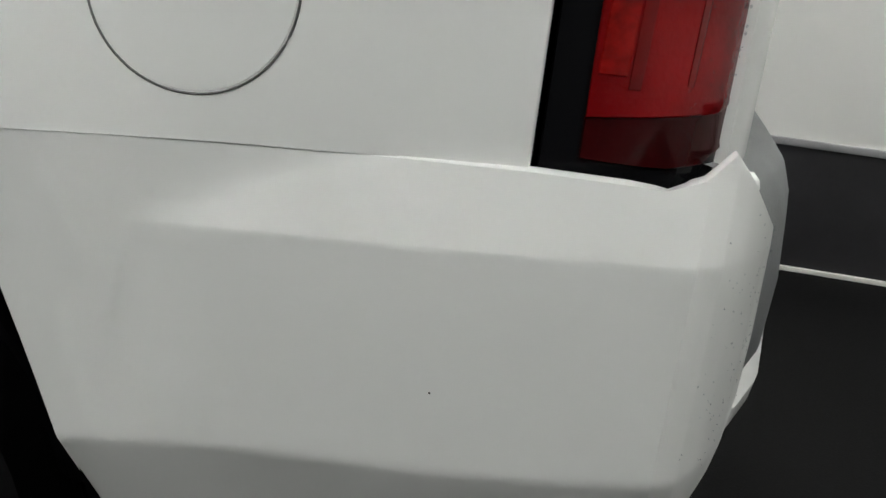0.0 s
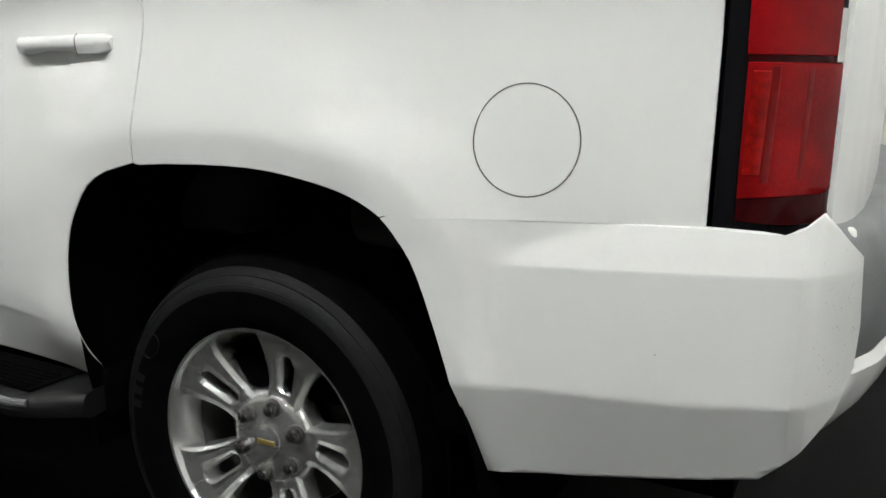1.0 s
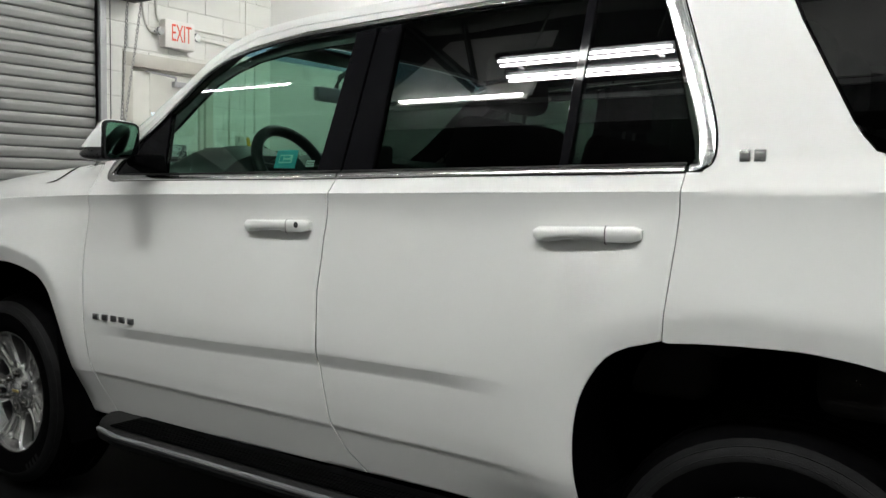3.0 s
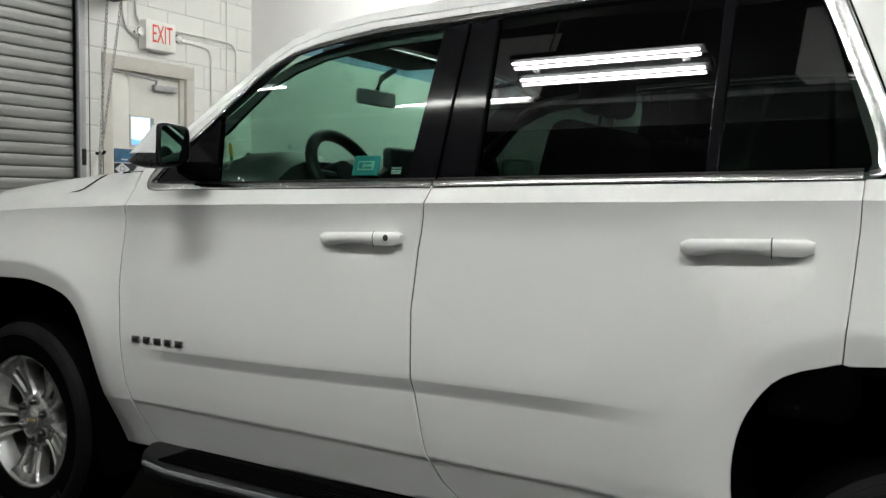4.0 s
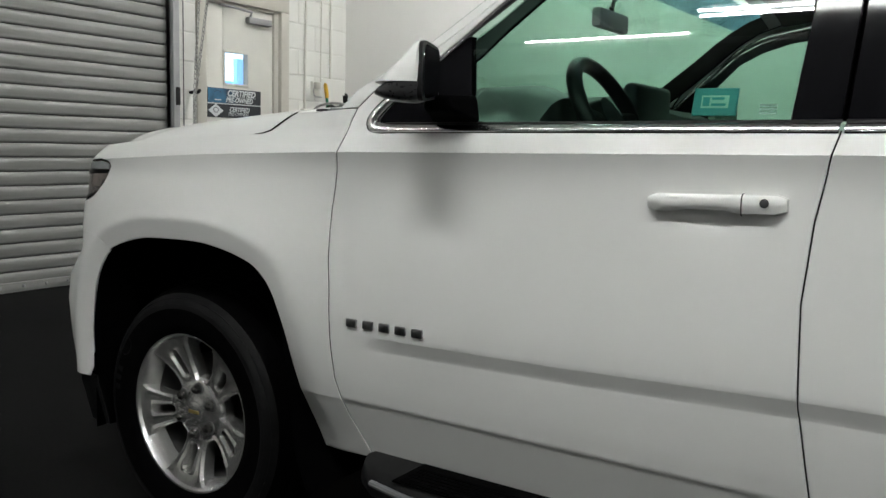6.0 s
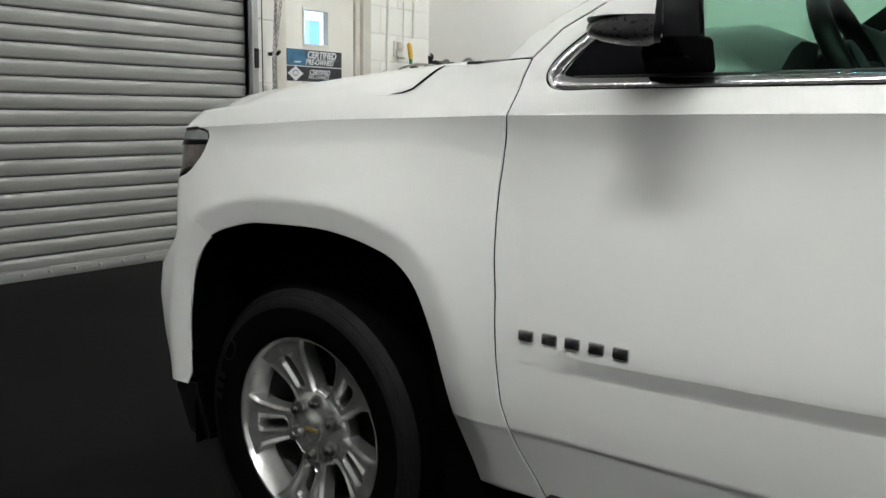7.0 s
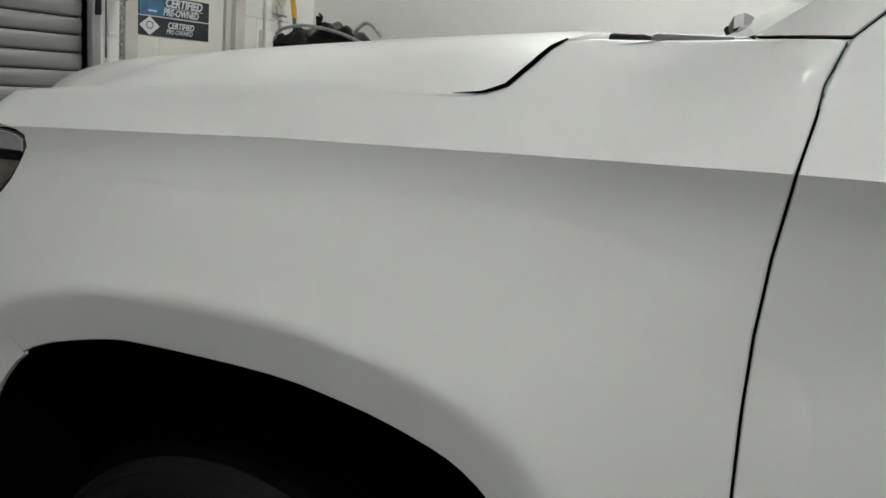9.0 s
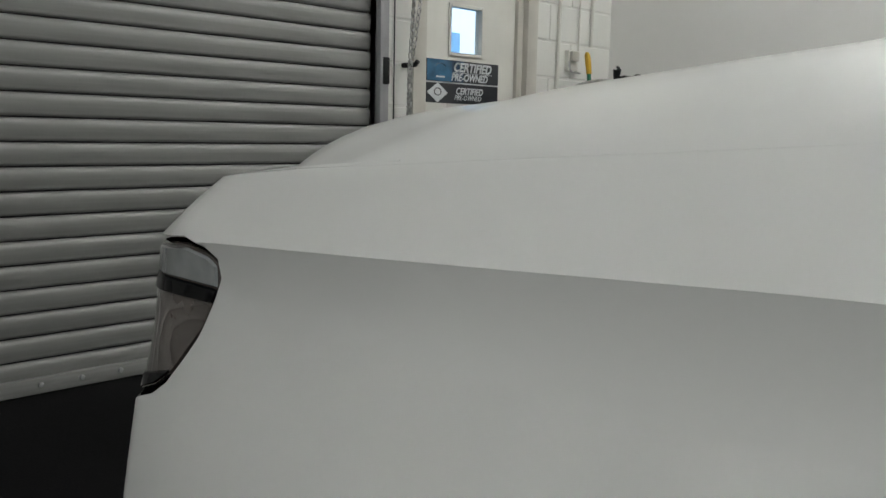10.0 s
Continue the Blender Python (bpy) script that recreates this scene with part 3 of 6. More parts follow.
# ceiling fixtures and roof steel
first = None
for fx, fy, fz in FIXTURES:
    if first is None:
        first = thing("tube_fixture", "twin-row fluorescent ceiling fixture with darkened trays, lit", "ceiling light", "ceiling lights", at=(fx, fy, fz))
        # trays coloured dark to cancel the tubes' light on them
        for yy in (-0.068, 0.068):
            part("tray", bm_box(-FIX_LEN / 2 - 0.03, FIX_LEN / 2 + 0.03, yy - 0.035, yy + 0.035, 0.0, 0.045, 0.006), DARK_STEEL, first)
        for xx in (-FIX_LEN / 2 + 0.1, FIX_LEN / 2 - 0.1):
            part("cross_bar", bm_box(xx - 0.02, xx + 0.02, -0.033, 0.033, 0.02, 0.045), GUIDE, first)
        for yy in (-0.087, -0.049, 0.049, 0.087):
            part("tube", bm_tube([(-FIX_LEN / 2, yy, -0.02), (FIX_LEN / 2, yy, -0.02)], 0.008, 8), TUBE, first)
        for xx in (-0.4, 0.4):
            part("hanger", bm_tube([(xx, 0, 0.04), (xx, 0, 1.09)], 0.006, 6), GALV, first)
    else:
        copy_thing(first, pose(fx, fy, fz))
# added fill lamp, out of view, lifts the lower body at reduced strength
side_bay = thing("tube_fixture", "weak fill fixture added in the unseen side bay, lit", "ceiling light", "ceiling lights", at=(1.6, -5.4, 3.3))
part("tray", bm_box(-0.58, 0.58, -0.1, 0.1, 0.0, 0.045, 0.006), DARK_STEEL, side_bay)
for yy in (-0.087, -0.049, 0.049, 0.087):
    part("tube", bm_tube([(-0.55, yy, -0.02), (0.55, yy, -0.02)], 0.008, 8), TUBE_FILL, side_bay)
for xx in (-0.4, 0.4):
    part("hanger", bm_tube([(xx, 0, 0.04), (xx, 0, 0.305)], 0.006, 6), GALV, side_bay)
strip_light = thing("strip_light", "single bare fluorescent tube on the bulkhead edge, lit", "ceiling light")
part("tube", bm_tube([(-0.8, -2.32, 3.845), (0.3, -2.32, 3.845)], 0.006, 8), TUBE, strip_light)
part("channel", bm_box(-0.83, 0.33, -2.352, -2.336, 3.82, 3.87, 0.004), SIGN_WHITE, strip_light)
strip_light = thing("strip_light", "single fluorescent tube hung near the shutter, lit", "ceiling light")
part("tube", bm_tube([(-2.25, -1.66, 3.45), (-1.2, -1.66, 3.45)], 0.006, 8), TUBE, strip_light)
part("channel", bm_box(-2.28, -1.17, -1.675, -1.645, 3.47, 3.51, 0.004), DARK_STEEL, strip_light)
for xx in (-2.1, -1.35):
    part("hanger", bm_tube([(xx, -1.66, 3.5), (xx, -1.66, CEIL - 0.01)], 0.005, 6), GALV, strip_light)

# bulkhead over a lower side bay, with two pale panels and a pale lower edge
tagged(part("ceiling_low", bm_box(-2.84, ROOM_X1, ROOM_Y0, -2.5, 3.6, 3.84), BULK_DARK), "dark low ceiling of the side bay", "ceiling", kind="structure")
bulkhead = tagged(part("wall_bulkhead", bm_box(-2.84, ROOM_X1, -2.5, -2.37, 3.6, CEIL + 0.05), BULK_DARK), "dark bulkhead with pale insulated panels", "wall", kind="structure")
part("edge_trim", bm_box(-2.84, ROOM_X1, -2.37, -2.358, 3.8, 3.84), GUIDE, bulkhead, "pale edge trim")
for outline in ([(-1.05, 3.9), (0.34, 3.875), (0.34, 4.5), (-0.62, 4.5)], [(1.98, 3.95), (2.06, 3.86), (4.6, 3.86), (4.6, 4.5), (1.98, 4.5)]):
    part("panel", bm_prism(outline, -2.36, -2.37), INSUL, bulkhead, "pale wrinkled insulation panel")


def roof_bar(name, p, q, w, label):
    """An angle section between two points under the roof."""
    p, q = Vector(p), Vector(q)
    d = (q - p).normalized()
    up = Vector((0, 1, 0)) if abs(d.y) < 0.8 else Vector((0, 0, 1))
    n, m_ = d.cross(up).normalized() * w / 2, up * w / 2
    b = thing(name, label, "beam", "roof beams")
    for leaf, f1, f2 in (("flange", 1.0, 0.12), ("web", 0.12, 1.0)):
        bm = bmesh.new()
        va, vb = ([bm.verts.new(o + n * i * f1 + m_ * j * f2 + (m_ if leaf == "web" else -m_ * 0.0)) for i, j in ((-1, -1), (1, -1), (1, 1), (-1, 1))] for o in (p, q))
        for k in range(4):
            bm.faces.new((va[k], va[(k + 1) % 4], vb[(k + 1) % 4], vb[k]))
        bm.faces.new(va)
        bm.faces.new(vb)
        bmesh.ops.recalc_face_normals(bm, faces=bm.faces[:])
        part(leaf, bm, DARK_STEEL, b)


roof_bar("roof_beam", (-0.12, -2.33, 3.93), (-1.06, -2.26, CEIL), 0.1, "dark steel brace on the bulkhead")
roof_bar("roof_beam", (-0.12, -2.32, 3.93), (-0.5, -2.27, CEIL), 0.05, "slim dark steel brace on the bulkhead")
roof_bar("roof_beam", (-0.12, -2.32, 3.95), (0.34, -2.31, 4.0), 0.03, "slim dark steel brace on the bulkhead")
for xx in (3.2, 7.0):
    roof_bar("roof_beam", (xx, -2.36, CEIL - 0.08), (xx, ROOM_Y1, CEIL - 0.08), 0.16, "dark steel roof beam under the ceiling")


# ---------------- the car ----------------
MID = 1.02                     # the car's centre line (y); front axle at x = 0, rear axle at x = 2.946
ARCH_F = curve([(-0.345, 0.40), (-0.345, 0.56), (-0.342, 0.66), (-0.318, 0.78), (-0.278, 0.85), (-0.226, 0.891), (-0.12, 0.922), (-0.04, 0.932), (0.13, 0.936), (0.22, 0.927), (0.295, 0.909), (0.35, 0.887), (0.397, 0.845), (0.426, 0.79), (0.449, 0.72), (0.465, 0.63), (0.477, 0.55), (0.487, 0.475), (0.502, 0.392)], 3)
ARCH_R = curve([(2.56, 0.43), (2.543, 0.49), (2.523, 0.64), (2.53, 0.745), (2.563, 0.825), (2.62, 0.886), (2.735, 0.919), (2.947, 0.932), (3.055, 0.928), (3.14, 0.916), (3.21, 0.899), (3.268, 0.87), (3.305, 0.832), (3.338, 0.781), (3.385, 0.66), (3.424, 0.54), (3.455, 0.42)], 3)


def piece(line, a, b):
    """The stretch of a line from its point nearest a to that nearest b."""
    near = [min(range(len(line)), key=lambda i: math.hypot(line[i][0] - q[0], line[i][1] - q[1])) for q in (a, b)]
    i, j = near
    return [tuple(p) for p in (line[i:j + 1] if i <= j else line[j:i + 1][::-1])]


PZ = [0.36, 0.44, 0.566, 0.60, 0.70, 0.80, 0.95, 1.04, 1.12, 1.16, 1.19, 1.22]
PY = [0.092, 0.064, 0.022, 0.014, 0.005, 0.0, 0.004, 0.011, 0.0185, 0.019, 0.0155, 0.007]
TAB = np.arange(0.36, 1.2205, 0.001)
raw = np.interp(TAB, PZ, PY)
cut = int(round((0.566 - 0.36) / 0.001))
up = np.concatenate([np.full(30, raw[cut]), raw[cut:], raw[-1] + (raw[-1] - raw[-2]) * np.arange(1, 31)])
raw[cut:] = np.convolve(up, np.ones(61) / 61, "valid")


def seg_dist(px, pz, line):
    best = 9.0
    for (ax, az), (bx, bz) in zip(line, line[1:]):
        dx, dz = bx - ax, bz - az
        t = max(0.0, min(1.0, ((px - ax) * dx + (pz - az) * dz) / (dx * dx + dz * dz)))
        best = min(best, math.hypot(px - ax - t * dx, pz - az - t * dz))
    return best


def shoulder(x):
    return lerp([-0.6, -0.3, 0.1, 0.42, 0.6, 1.74, 2.7, 3.1, 3.9], [1.13, 1.154, 1.178, 1.1905, 1.197, 1.22, 1.238, 1.243, 1.245], x)


def side(x, z):
    """How far the left flank lies in from its widest plane."""
    zs = shoulder(x)
    if z <= zs:
        zz = z if z <= 0.95 else 0.95 + (z - 0.95) * 0.27 / (zs - 0.95)
        y = float(np.interp(zz, TAB, raw))
        if z > 0.8:
            y *= 1 - 0.5 * smooth01((x - 2.6) / 0.35)
    else:
        h = z - zs
        y = 0.007 * (1 - 0.5 * smooth01((x - 2.6) / 0.35)) + 0.63 * min(h, 0.062) + 0.33 * max(0.0, h - 0.062)
        y += smooth01((0.62 - x) / 0.2) * 6 * h * h
    # crease along the doors
    if 0.55 < x < 2.5:
        zb = lerp([0.6, 1.25, 1.71, 2.11, 2.4], [0.725, 0.737, 0.753, 0.758, 0.757], x)
        env = smooth01((x - 0.62) / 0.25) * smooth01((2.42 - x) / 0.3)
        y -= 0.012 * env * max(0.0, min(1.0, (z - zb + 0.018) / 0.036)) * smooth01(1 - (z - zb) / 0.3)
    # plan curve of the tail
    if x > 3.3:
        y += 0.026 * ((x - 3.3) / 0.48) ** 1.5
    # flares round the wheels
    if x < 1.2:
        d, lip = seg_dist(x, z, ARCH_F), lerp([0.2, 0.5], [-0.0565, -0.035], x)
    else:
        d, lip = seg_dist(x, z, ARCH_R), -0.027
    u = max(0.0, min(1.0, (d - 0.062) / (0.3 if x < 1.2 else lerp([2.94, 3.3], [0.36, 0.2], x))))
    w = 1 - (1 - u) ** 2 * (smooth01((z - 0.36) / 0.26) if 1.2 < x < 2.9 else smooth01((z - 0.43) / 0.41) if 0.1 < x < 1.2 else 1.0)
    y = y * w + lip * (1 - w) + (0.2 if x < 1.2 else 0.12) * max(0.0, 0.062 - d)
    # dished pockets behind the door handles
    for hx, hz in ((1.53, 1.098), (2.518, 1.115)):
        if abs(x - hx) < 0.16 and abs(z - hz) < 0.09:
            y += 0.008 * math.exp(-((x - hx) / 0.06) ** 2 - ((z - hz) / 0.032) ** 2)
    # nose
    x0 = lerp([0.38, 0.466, 0.58, 0.70, 0.78, 0.87, 0.95, 1.02, 1.10, 1.15, 1.20], [-0.38, -0.42, -0.455, -0.475, -0.455, -0.367, -0.387, -0.40, -0.396, -0.36, -0.335], z)
    if x < x0:
        u = x0 - x
        k = lerp([1.0, 1.1], [6.0, 4.6], z)
        y += k * min(u, 0.11) ** 2 + 0.22 * k * max(0.0, u - 0.11)
    return y


def bumper_side(x, z):
    zc = lerp([3.4, 3.67, 3.94], [0.808, 0.828, 0.848], x)
    zl = lerp([3.4, 3.72, 3.95], [0.61, 0.635, 0.665], x)
    zt = lerp([3.26, 3.78, 3.94], [0.876, 0.896, 0.9], x)
    top = side(x, zt) + 0.001
    y = min(max(0.0, z - zc) * 0.27, max(0.0, top)) + min(0.0, top) * smooth01((z - zc + 0.12) / 0.12)
    d = seg_dist(x, z, ARCH_R)
    u = max(0.0, min(1.0, (d - 0.03) / 0.14))
    w = 1 - (1 - u) ** 2
    y = y * w - 0.02 * (1 - w)
    # meets the quarter panel along the joint
    if x < 3.78:
        y += (side(x, zt) + 0.0005 - y) * smooth01((z - zt + 0.055) / 0.05) * smooth01((3.56 - x) / 0.2)
    if z < zl:
        y += (zl - z) * 0.34
    if x > 3.7:
        y += 0.01 * ((x - 3.7) / 0.235) ** 2 + 17 * max(0.0, x - 3.902) ** 2
    return y


def crease_z(x):
    return lerp([0.6, 1.25, 1.71, 2.11, 2.4], [0.725, 0.737, 0.753, 0.758, 0.757], x)


def belt(x, z):
    """How far the grid lines follow the shoulder and the door crease."""
    return (shoulder(x) - 1.2) * smooth01((z - 0.85) / 0.25) + (crease_z(x) - 0.745) * smooth01((z - 0.62) / 0.08) * smooth01((0.87 - z) / 0.08)


CREASES = (0.566, 0.727, 0.763, 1.2)


def inset(poly, d):
    n = len(poly)
    area = sum(poly[i][0] * poly[(i + 1) % n][1] - poly[(i + 1) % n][0] * poly[i][1] for i in range(n))
    s = 1 if area > 0 else -1
    out = []
    for i in range(n):
        p, q, r = (Vector(poly[i - 1]), Vector(poly[i]), Vector(poly[(i + 1) % n]))
        a, b = (q - p).normalized(), (r - q).normalized()
        na, nb = Vector((-a.y, a.x)) * s, Vector((-b.y, b.x)) * s
        m = na + nb
        m = m / max(0.35, m.length_squared / 2) if m.length > 1e-6 else na
        out.append((q.x + m.x * d, q.y + m.y * d))
    return out


def refine(poly, step=0.03):
    out = []
    for (ax, az), (bx, bz) in zip(poly, poly[1:] + poly[:1]):
        n = max(1, int(math.hypot(bx - ax, bz - az) / step))
        out += [(ax + (bx - ax) * k / n, az + (bz - az) * k / n) for k in range(n)]
    return out


def panel(outline, f, dx=0.04, dz=0.0125, ret=0.022, gap=0.0028, extra_x=(), lift=0.0, shear=None, extra_z=(), dark=True):
    """A body panel: an (x, z) outline laid on the surface y = f(x, z), with returned edges."""
    shear = shear or (lambda x, z: 0.0)
    poly = [(x, z - shear(x, z)) for x, z in refine(inset(outline, gap))]
    bm = bmesh.new()
    bm.faces.new([bm.verts.new((x, 0, z)) for x, z in poly])
    x0, x1 = min(p[0] for p in poly), max(p[0] for p in poly)
    z0, z1 = min(p[1] for p in poly), max(p[1] for p in poly)
    cuts = [(x, None) for x in list(np.arange(x0 + dx, x1, dx)) + list(extra_x)] + [(None, z) for z in sorted(set(list(np.arange(math.ceil(z0 / dz) * dz, z1, dz)) + [q for q in extra_z if z0 < q < z1]))]
    for cx_, cz_ in cuts:
        geom = bm.verts[:] + bm.edges[:] + bm.faces[:]
        if cx_ is not None:
            bmesh.ops.bisect_plane(bm, geom=geom, dist=0.0004, plane_co=(cx_, 0, 0), plane_no=(1, 0, 0))
        else:
            bmesh.ops.bisect_plane(bm, geom=geom, dist=0.0004, plane_co=(0, 0, cz_), plane_no=(0, 0, 1))
    for v in bm.verts:
        zc_ = v.co.z
        for _ in range(12):
            v.co.z = zc_ + shear(v.co.x, v.co.z)
        v.co.y = f(v.co.x, v.co.z) + lift
    for fc in bm.faces:
        if fc.normal.y > 0:
            fc.normal_flip()
    bm.normal_update()
    flip = [fc for fc in bm.faces if fc.normal.y > 0]
    bmesh.ops.reverse_faces(bm, faces=flip)
    # rolled edge, then a return into the gap, blackened for the gap's shade
    border = [e for e in bm.edges if e.is_boundary]
    outward = {}
    for e in border:
        fc = e.link_faces[0]
        mid = (e.verts[0].co + e.verts[1].co) / 2
        d = (e.verts[1].co - e.verts[0].co)
        n2 = Vector((d.z, 0, -d.x))
        if n2.length < 1e-9:
            continue
        n2.normalize()
        if n2.dot(mid - fc.calc_center_median()) < 0:
            n2 = -n2
        for v in e.verts:
            outward[v] = outward.get(v, Vector()) + n2
    r1 = bmesh.ops.extrude_edge_only(bm, edges=border)
    e1 = [g for g in r1["geom"] if isinstance(g, bmesh.types.BMEdge) and g.is_boundary]
    near = {(round(v.co.x, 5), round(v.co.z, 5)): o for v, o in outward.items()}
    for v in [g for g in r1["geom"] if isinstance(g, bmesh.types.BMVert)]:
        o = near.get((round(v.co.x, 5), round(v.co.z, 5)), Vector())
        if o.length > 1e-6:
            v.co += o.normalized() * 0.0015
        v.co.y += 0.0022
    r2 = bmesh.ops.extrude_edge_only(bm, edges=e1)
    for g in r2["geom"]:
        if isinstance(g, bmesh.types.BMFace) and dark:
            g.material_index = 1
    for v in [g for g in r2["geom"] if isinstance(g, bmesh.types.BMVert)]:
        v.co.y += ret
    return bm


def flip_copy(ob, name=None, parent=None):
    """The same part on the other side of the car."""
    me = ob.data.copy()
    me.transform(Matrix.Translation((0, 2 * MID, 0)) @ Matrix.Diagonal((1, -1, 1, 1)))
    me.flip_normals()
    o = new(name or ob.name.split(".")[0], me)
    o.parent = parent or ob.parent
    for key in ("label",):
        if key in ob:
            o[key] = ob[key]
    return o


car = thing("sport_utility_vehicle", "clean white full-size sport utility vehicle with chrome trim", "car")

SEAM_A = [(0.685, 0.402), (0.634, 0.52), (0.608, 0.62), (0.601, 0.72), (0.597, 0.84), (0.589, 0.92), (0.586, 1.0), (0.586, 1.06), (0.590, 1.125), (0.6, 1.197), (0.606, 1.24), (0.608, 1.268), (0.621, 1.308)]
SEAM_B = [(1.855, 0.438), (1.79, 0.5), (1.75, 0.58), (1.722, 0.75), (1.712, 0.95), (1.722, 1.1), (1.742, 1.215), (1.752, 1.265)]
SEAM_C = [(2.724, 0.922), (2.732, 1.03), (2.743, 1.19), (2.745, 1.275)]

# front wing
hood_line = [(0.621, 1.308), (0.5, 1.306), (0.38, 1.304), (0.354, 1.300), (0.342, 1.289), (0.332, 1.268), (0.32, 1.2485), (0.302, 1.240), (0.27, 1.2365), (0.1, 1.2325), (-0.05, 1.222), (-0.27, 1.2065), (-0.36, 1.198), (-0.40, 1.1945), (-0.444, 1.186), (-0.475, 1.174), (-0.51, 1.156), (-0.54, 1.138)]
lamp_edge = [(-0.353, 1.151), (-0.32, 1.1475), (-0.304, 1.141), (-0.302, 1.130), (-0.328, 1.085), (-0.365, 1.045), (-0.388, 1.031), (-0.44, 1.014), (-0.57, 1.0)]
wing_front = [(-0.60, 0.975), (-0.585, 0.945), (-0.52, 0.93), (-0.43, 0.928), (-0.35, 0.926), (-0.3, 0.918), (-0.277, 0.907), (-0.262, 0.895)]
wing = SEAM_A[:-1] + hood_line + [(-0.53, 1.133), (-0.44, 1.1435)] + lamp_edge + wing_front + piece(ARCH_F, (-0.24, 0.882), (0.502, 0.392))
part("front_wing", panel(wing, side, dx=0.022, dz=0.009, shear=belt, extra_z=CREASES, extra_x=tuple(np.arange(-0.6, -0.32, 0.016))), PAINT, car)

# front bumper corner
bump = [(-0.262, 0.8955), (-0.277, 0.9075), (-0.3, 0.9185), (-0.35, 0.9265), (-0.43, 0.9285), (-0.52, 0.9305), (-0.585, 0.925), (-0.64, 0.81), (-0.70, 0.746), (-0.70, 0.62), (-0.67, 0.54), (-0.62, 0.505), (-0.48, 0.482), (-0.36, 0.474)] + piece(ARCH_F, (-0.345, 0.48), (-0.245, 0.875))
part("front_bumper_corner", panel(bump, side, dx=0.018, dz=0.02, gap=-0.0012, extra_z=(0.746,), lift=0.0008, ret=0.003, dark=False), PAINT, car)
lowv = [(-0.66, 0.53), (-0.60, 0.505), (-0.48, 0.486), (-0.37, 0.478), (-0.335, 0.474), (-0.326, 0.42), (-0.322, 0.33), (-0.33, 0.305), (-0.36, 0.3), (-0.42, 0.31), (-0.50, 0.36), (-0.58, 0.42)]
part("air_dam", panel(lowv, lambda x, z: side(x, max(z, 0.42)) + 0.014 + 0.25 * max(0.0, 0.45 - z), dz=0.05), BLACK_PLASTIC, car, "black plastic air dam")

# head lamp
lamp_out = [(-0.55, 1.130), (-0.44, 1.1405), (-0.353, 1.148), (-0.321, 1.1445), (-0.308, 1.139), (-0.306, 1.130), (-0.332, 1.087), (-0.369, 1.048), (-0.392, 1.034), (-0.443, 1.017), (-0.59, 1.003), (-0.62, 1.06)]
lamp = part("head_lamp", panel(lamp_out, side, dx=0.012, dz=0.012, gap=0.001, lift=0.0045), LAMP_SMOKE, car, "smoked head lamp lens")
strip = [(-0.56, 1.1265), (-0.44, 1.137), (-0.353, 1.1445), (-0.323, 1.141), (-0.312, 1.136), (-0.313, 1.121), (-0.44, 1.118), (-0.57, 1.108)]
part("light_strip", panel(strip, side, dx=0.012, dz=0.012, gap=0.001, lift=0.002, ret=0.003), LAMP_GREY, lamp, "pale light strip")
strip = [(-0.57, 1.106), (-0.44, 1.116), (-0.312, 1.119), (-0.319, 1.109), (-0.44, 1.103), (-0.575, 1.093)]
part("divider", panel(strip, side, dx=0.012, dz=0.012, gap=0.0005, lift=0.0025, ret=0.003), BLACK_GLOSS, lamp, "black divider")
strip = [(-0.6, 1.024), (-0.45, 1.03), (-0.378, 1.048), (-0.37, 1.05), (-0.393, 1.036), (-0.444, 1.0185), (-0.6, 1.006)]
part("lower_bezel", panel(strip, side, dx=0.012, dz=0.012, gap=0.0005, lift=0.003, ret=0.003), BLACK_GLOSS, lamp, "black lower bezel")

# doors
door_f = SEAM_A + [(0.676, 1.363), (0.78, 1.42), (0.84, 1.461)] + curve([(0.785, 1.389), (0.733, 1.353), (0.6865, 1.315), (0.6645, 1.282), (0.672, 1.2575), (0.71, 1.2475), (0.76, 1.2495)], 4) + [ (1.2, 1.262), (1.74, 1.269)] + SEAM_B[::-1] + [(1.4, 0.428), (1.0, 0.414)]
front_door = part("front_door", panel(door_f, side, shear=belt, extra_z=CREASES), PAINT, car)
door_r = SEAM_B + [(1.765, 1.269), (2.2, 1.277), (2.738, 1.285)] + SEAM_C[::-1] + piece(ARCH_R, (2.71, 0.915), (2.56, 0.43)) + [(2.4, 0.443), (2.1, 0.443)]
rear_door = part("rear_door", panel(door_r, side, shear=belt, extra_z=CREASES), PAINT, car)

# rear quarter, with the pillar up to the roof
quarter = SEAM_C + [(2.747, 1.280), (2.780, 1.281), (2.793, 1.30), (2.796, 1.333), (2.726, 1.555), (2.676, 1.675), (2.655, 1.745), (2.90, 1.755), (2.885, 1.72), (2.940, 1.598), (3.058, 1.382), (3.078, 1.352), (3.105, 1.322), (3.165, 1.305), (3.774, 1.300), (3.776, 1.15), (3.776, 0.8975), (3.52, 0.8845), (3.278, 0.873)] + piece(ARCH_R, (3.262, 0.874), (2.75, 0.92))
quarter_ob = part("rear_quarter", panel(quarter, side, shear=belt, extra_z=CREASES, gap=0.0014), PAINT, car)

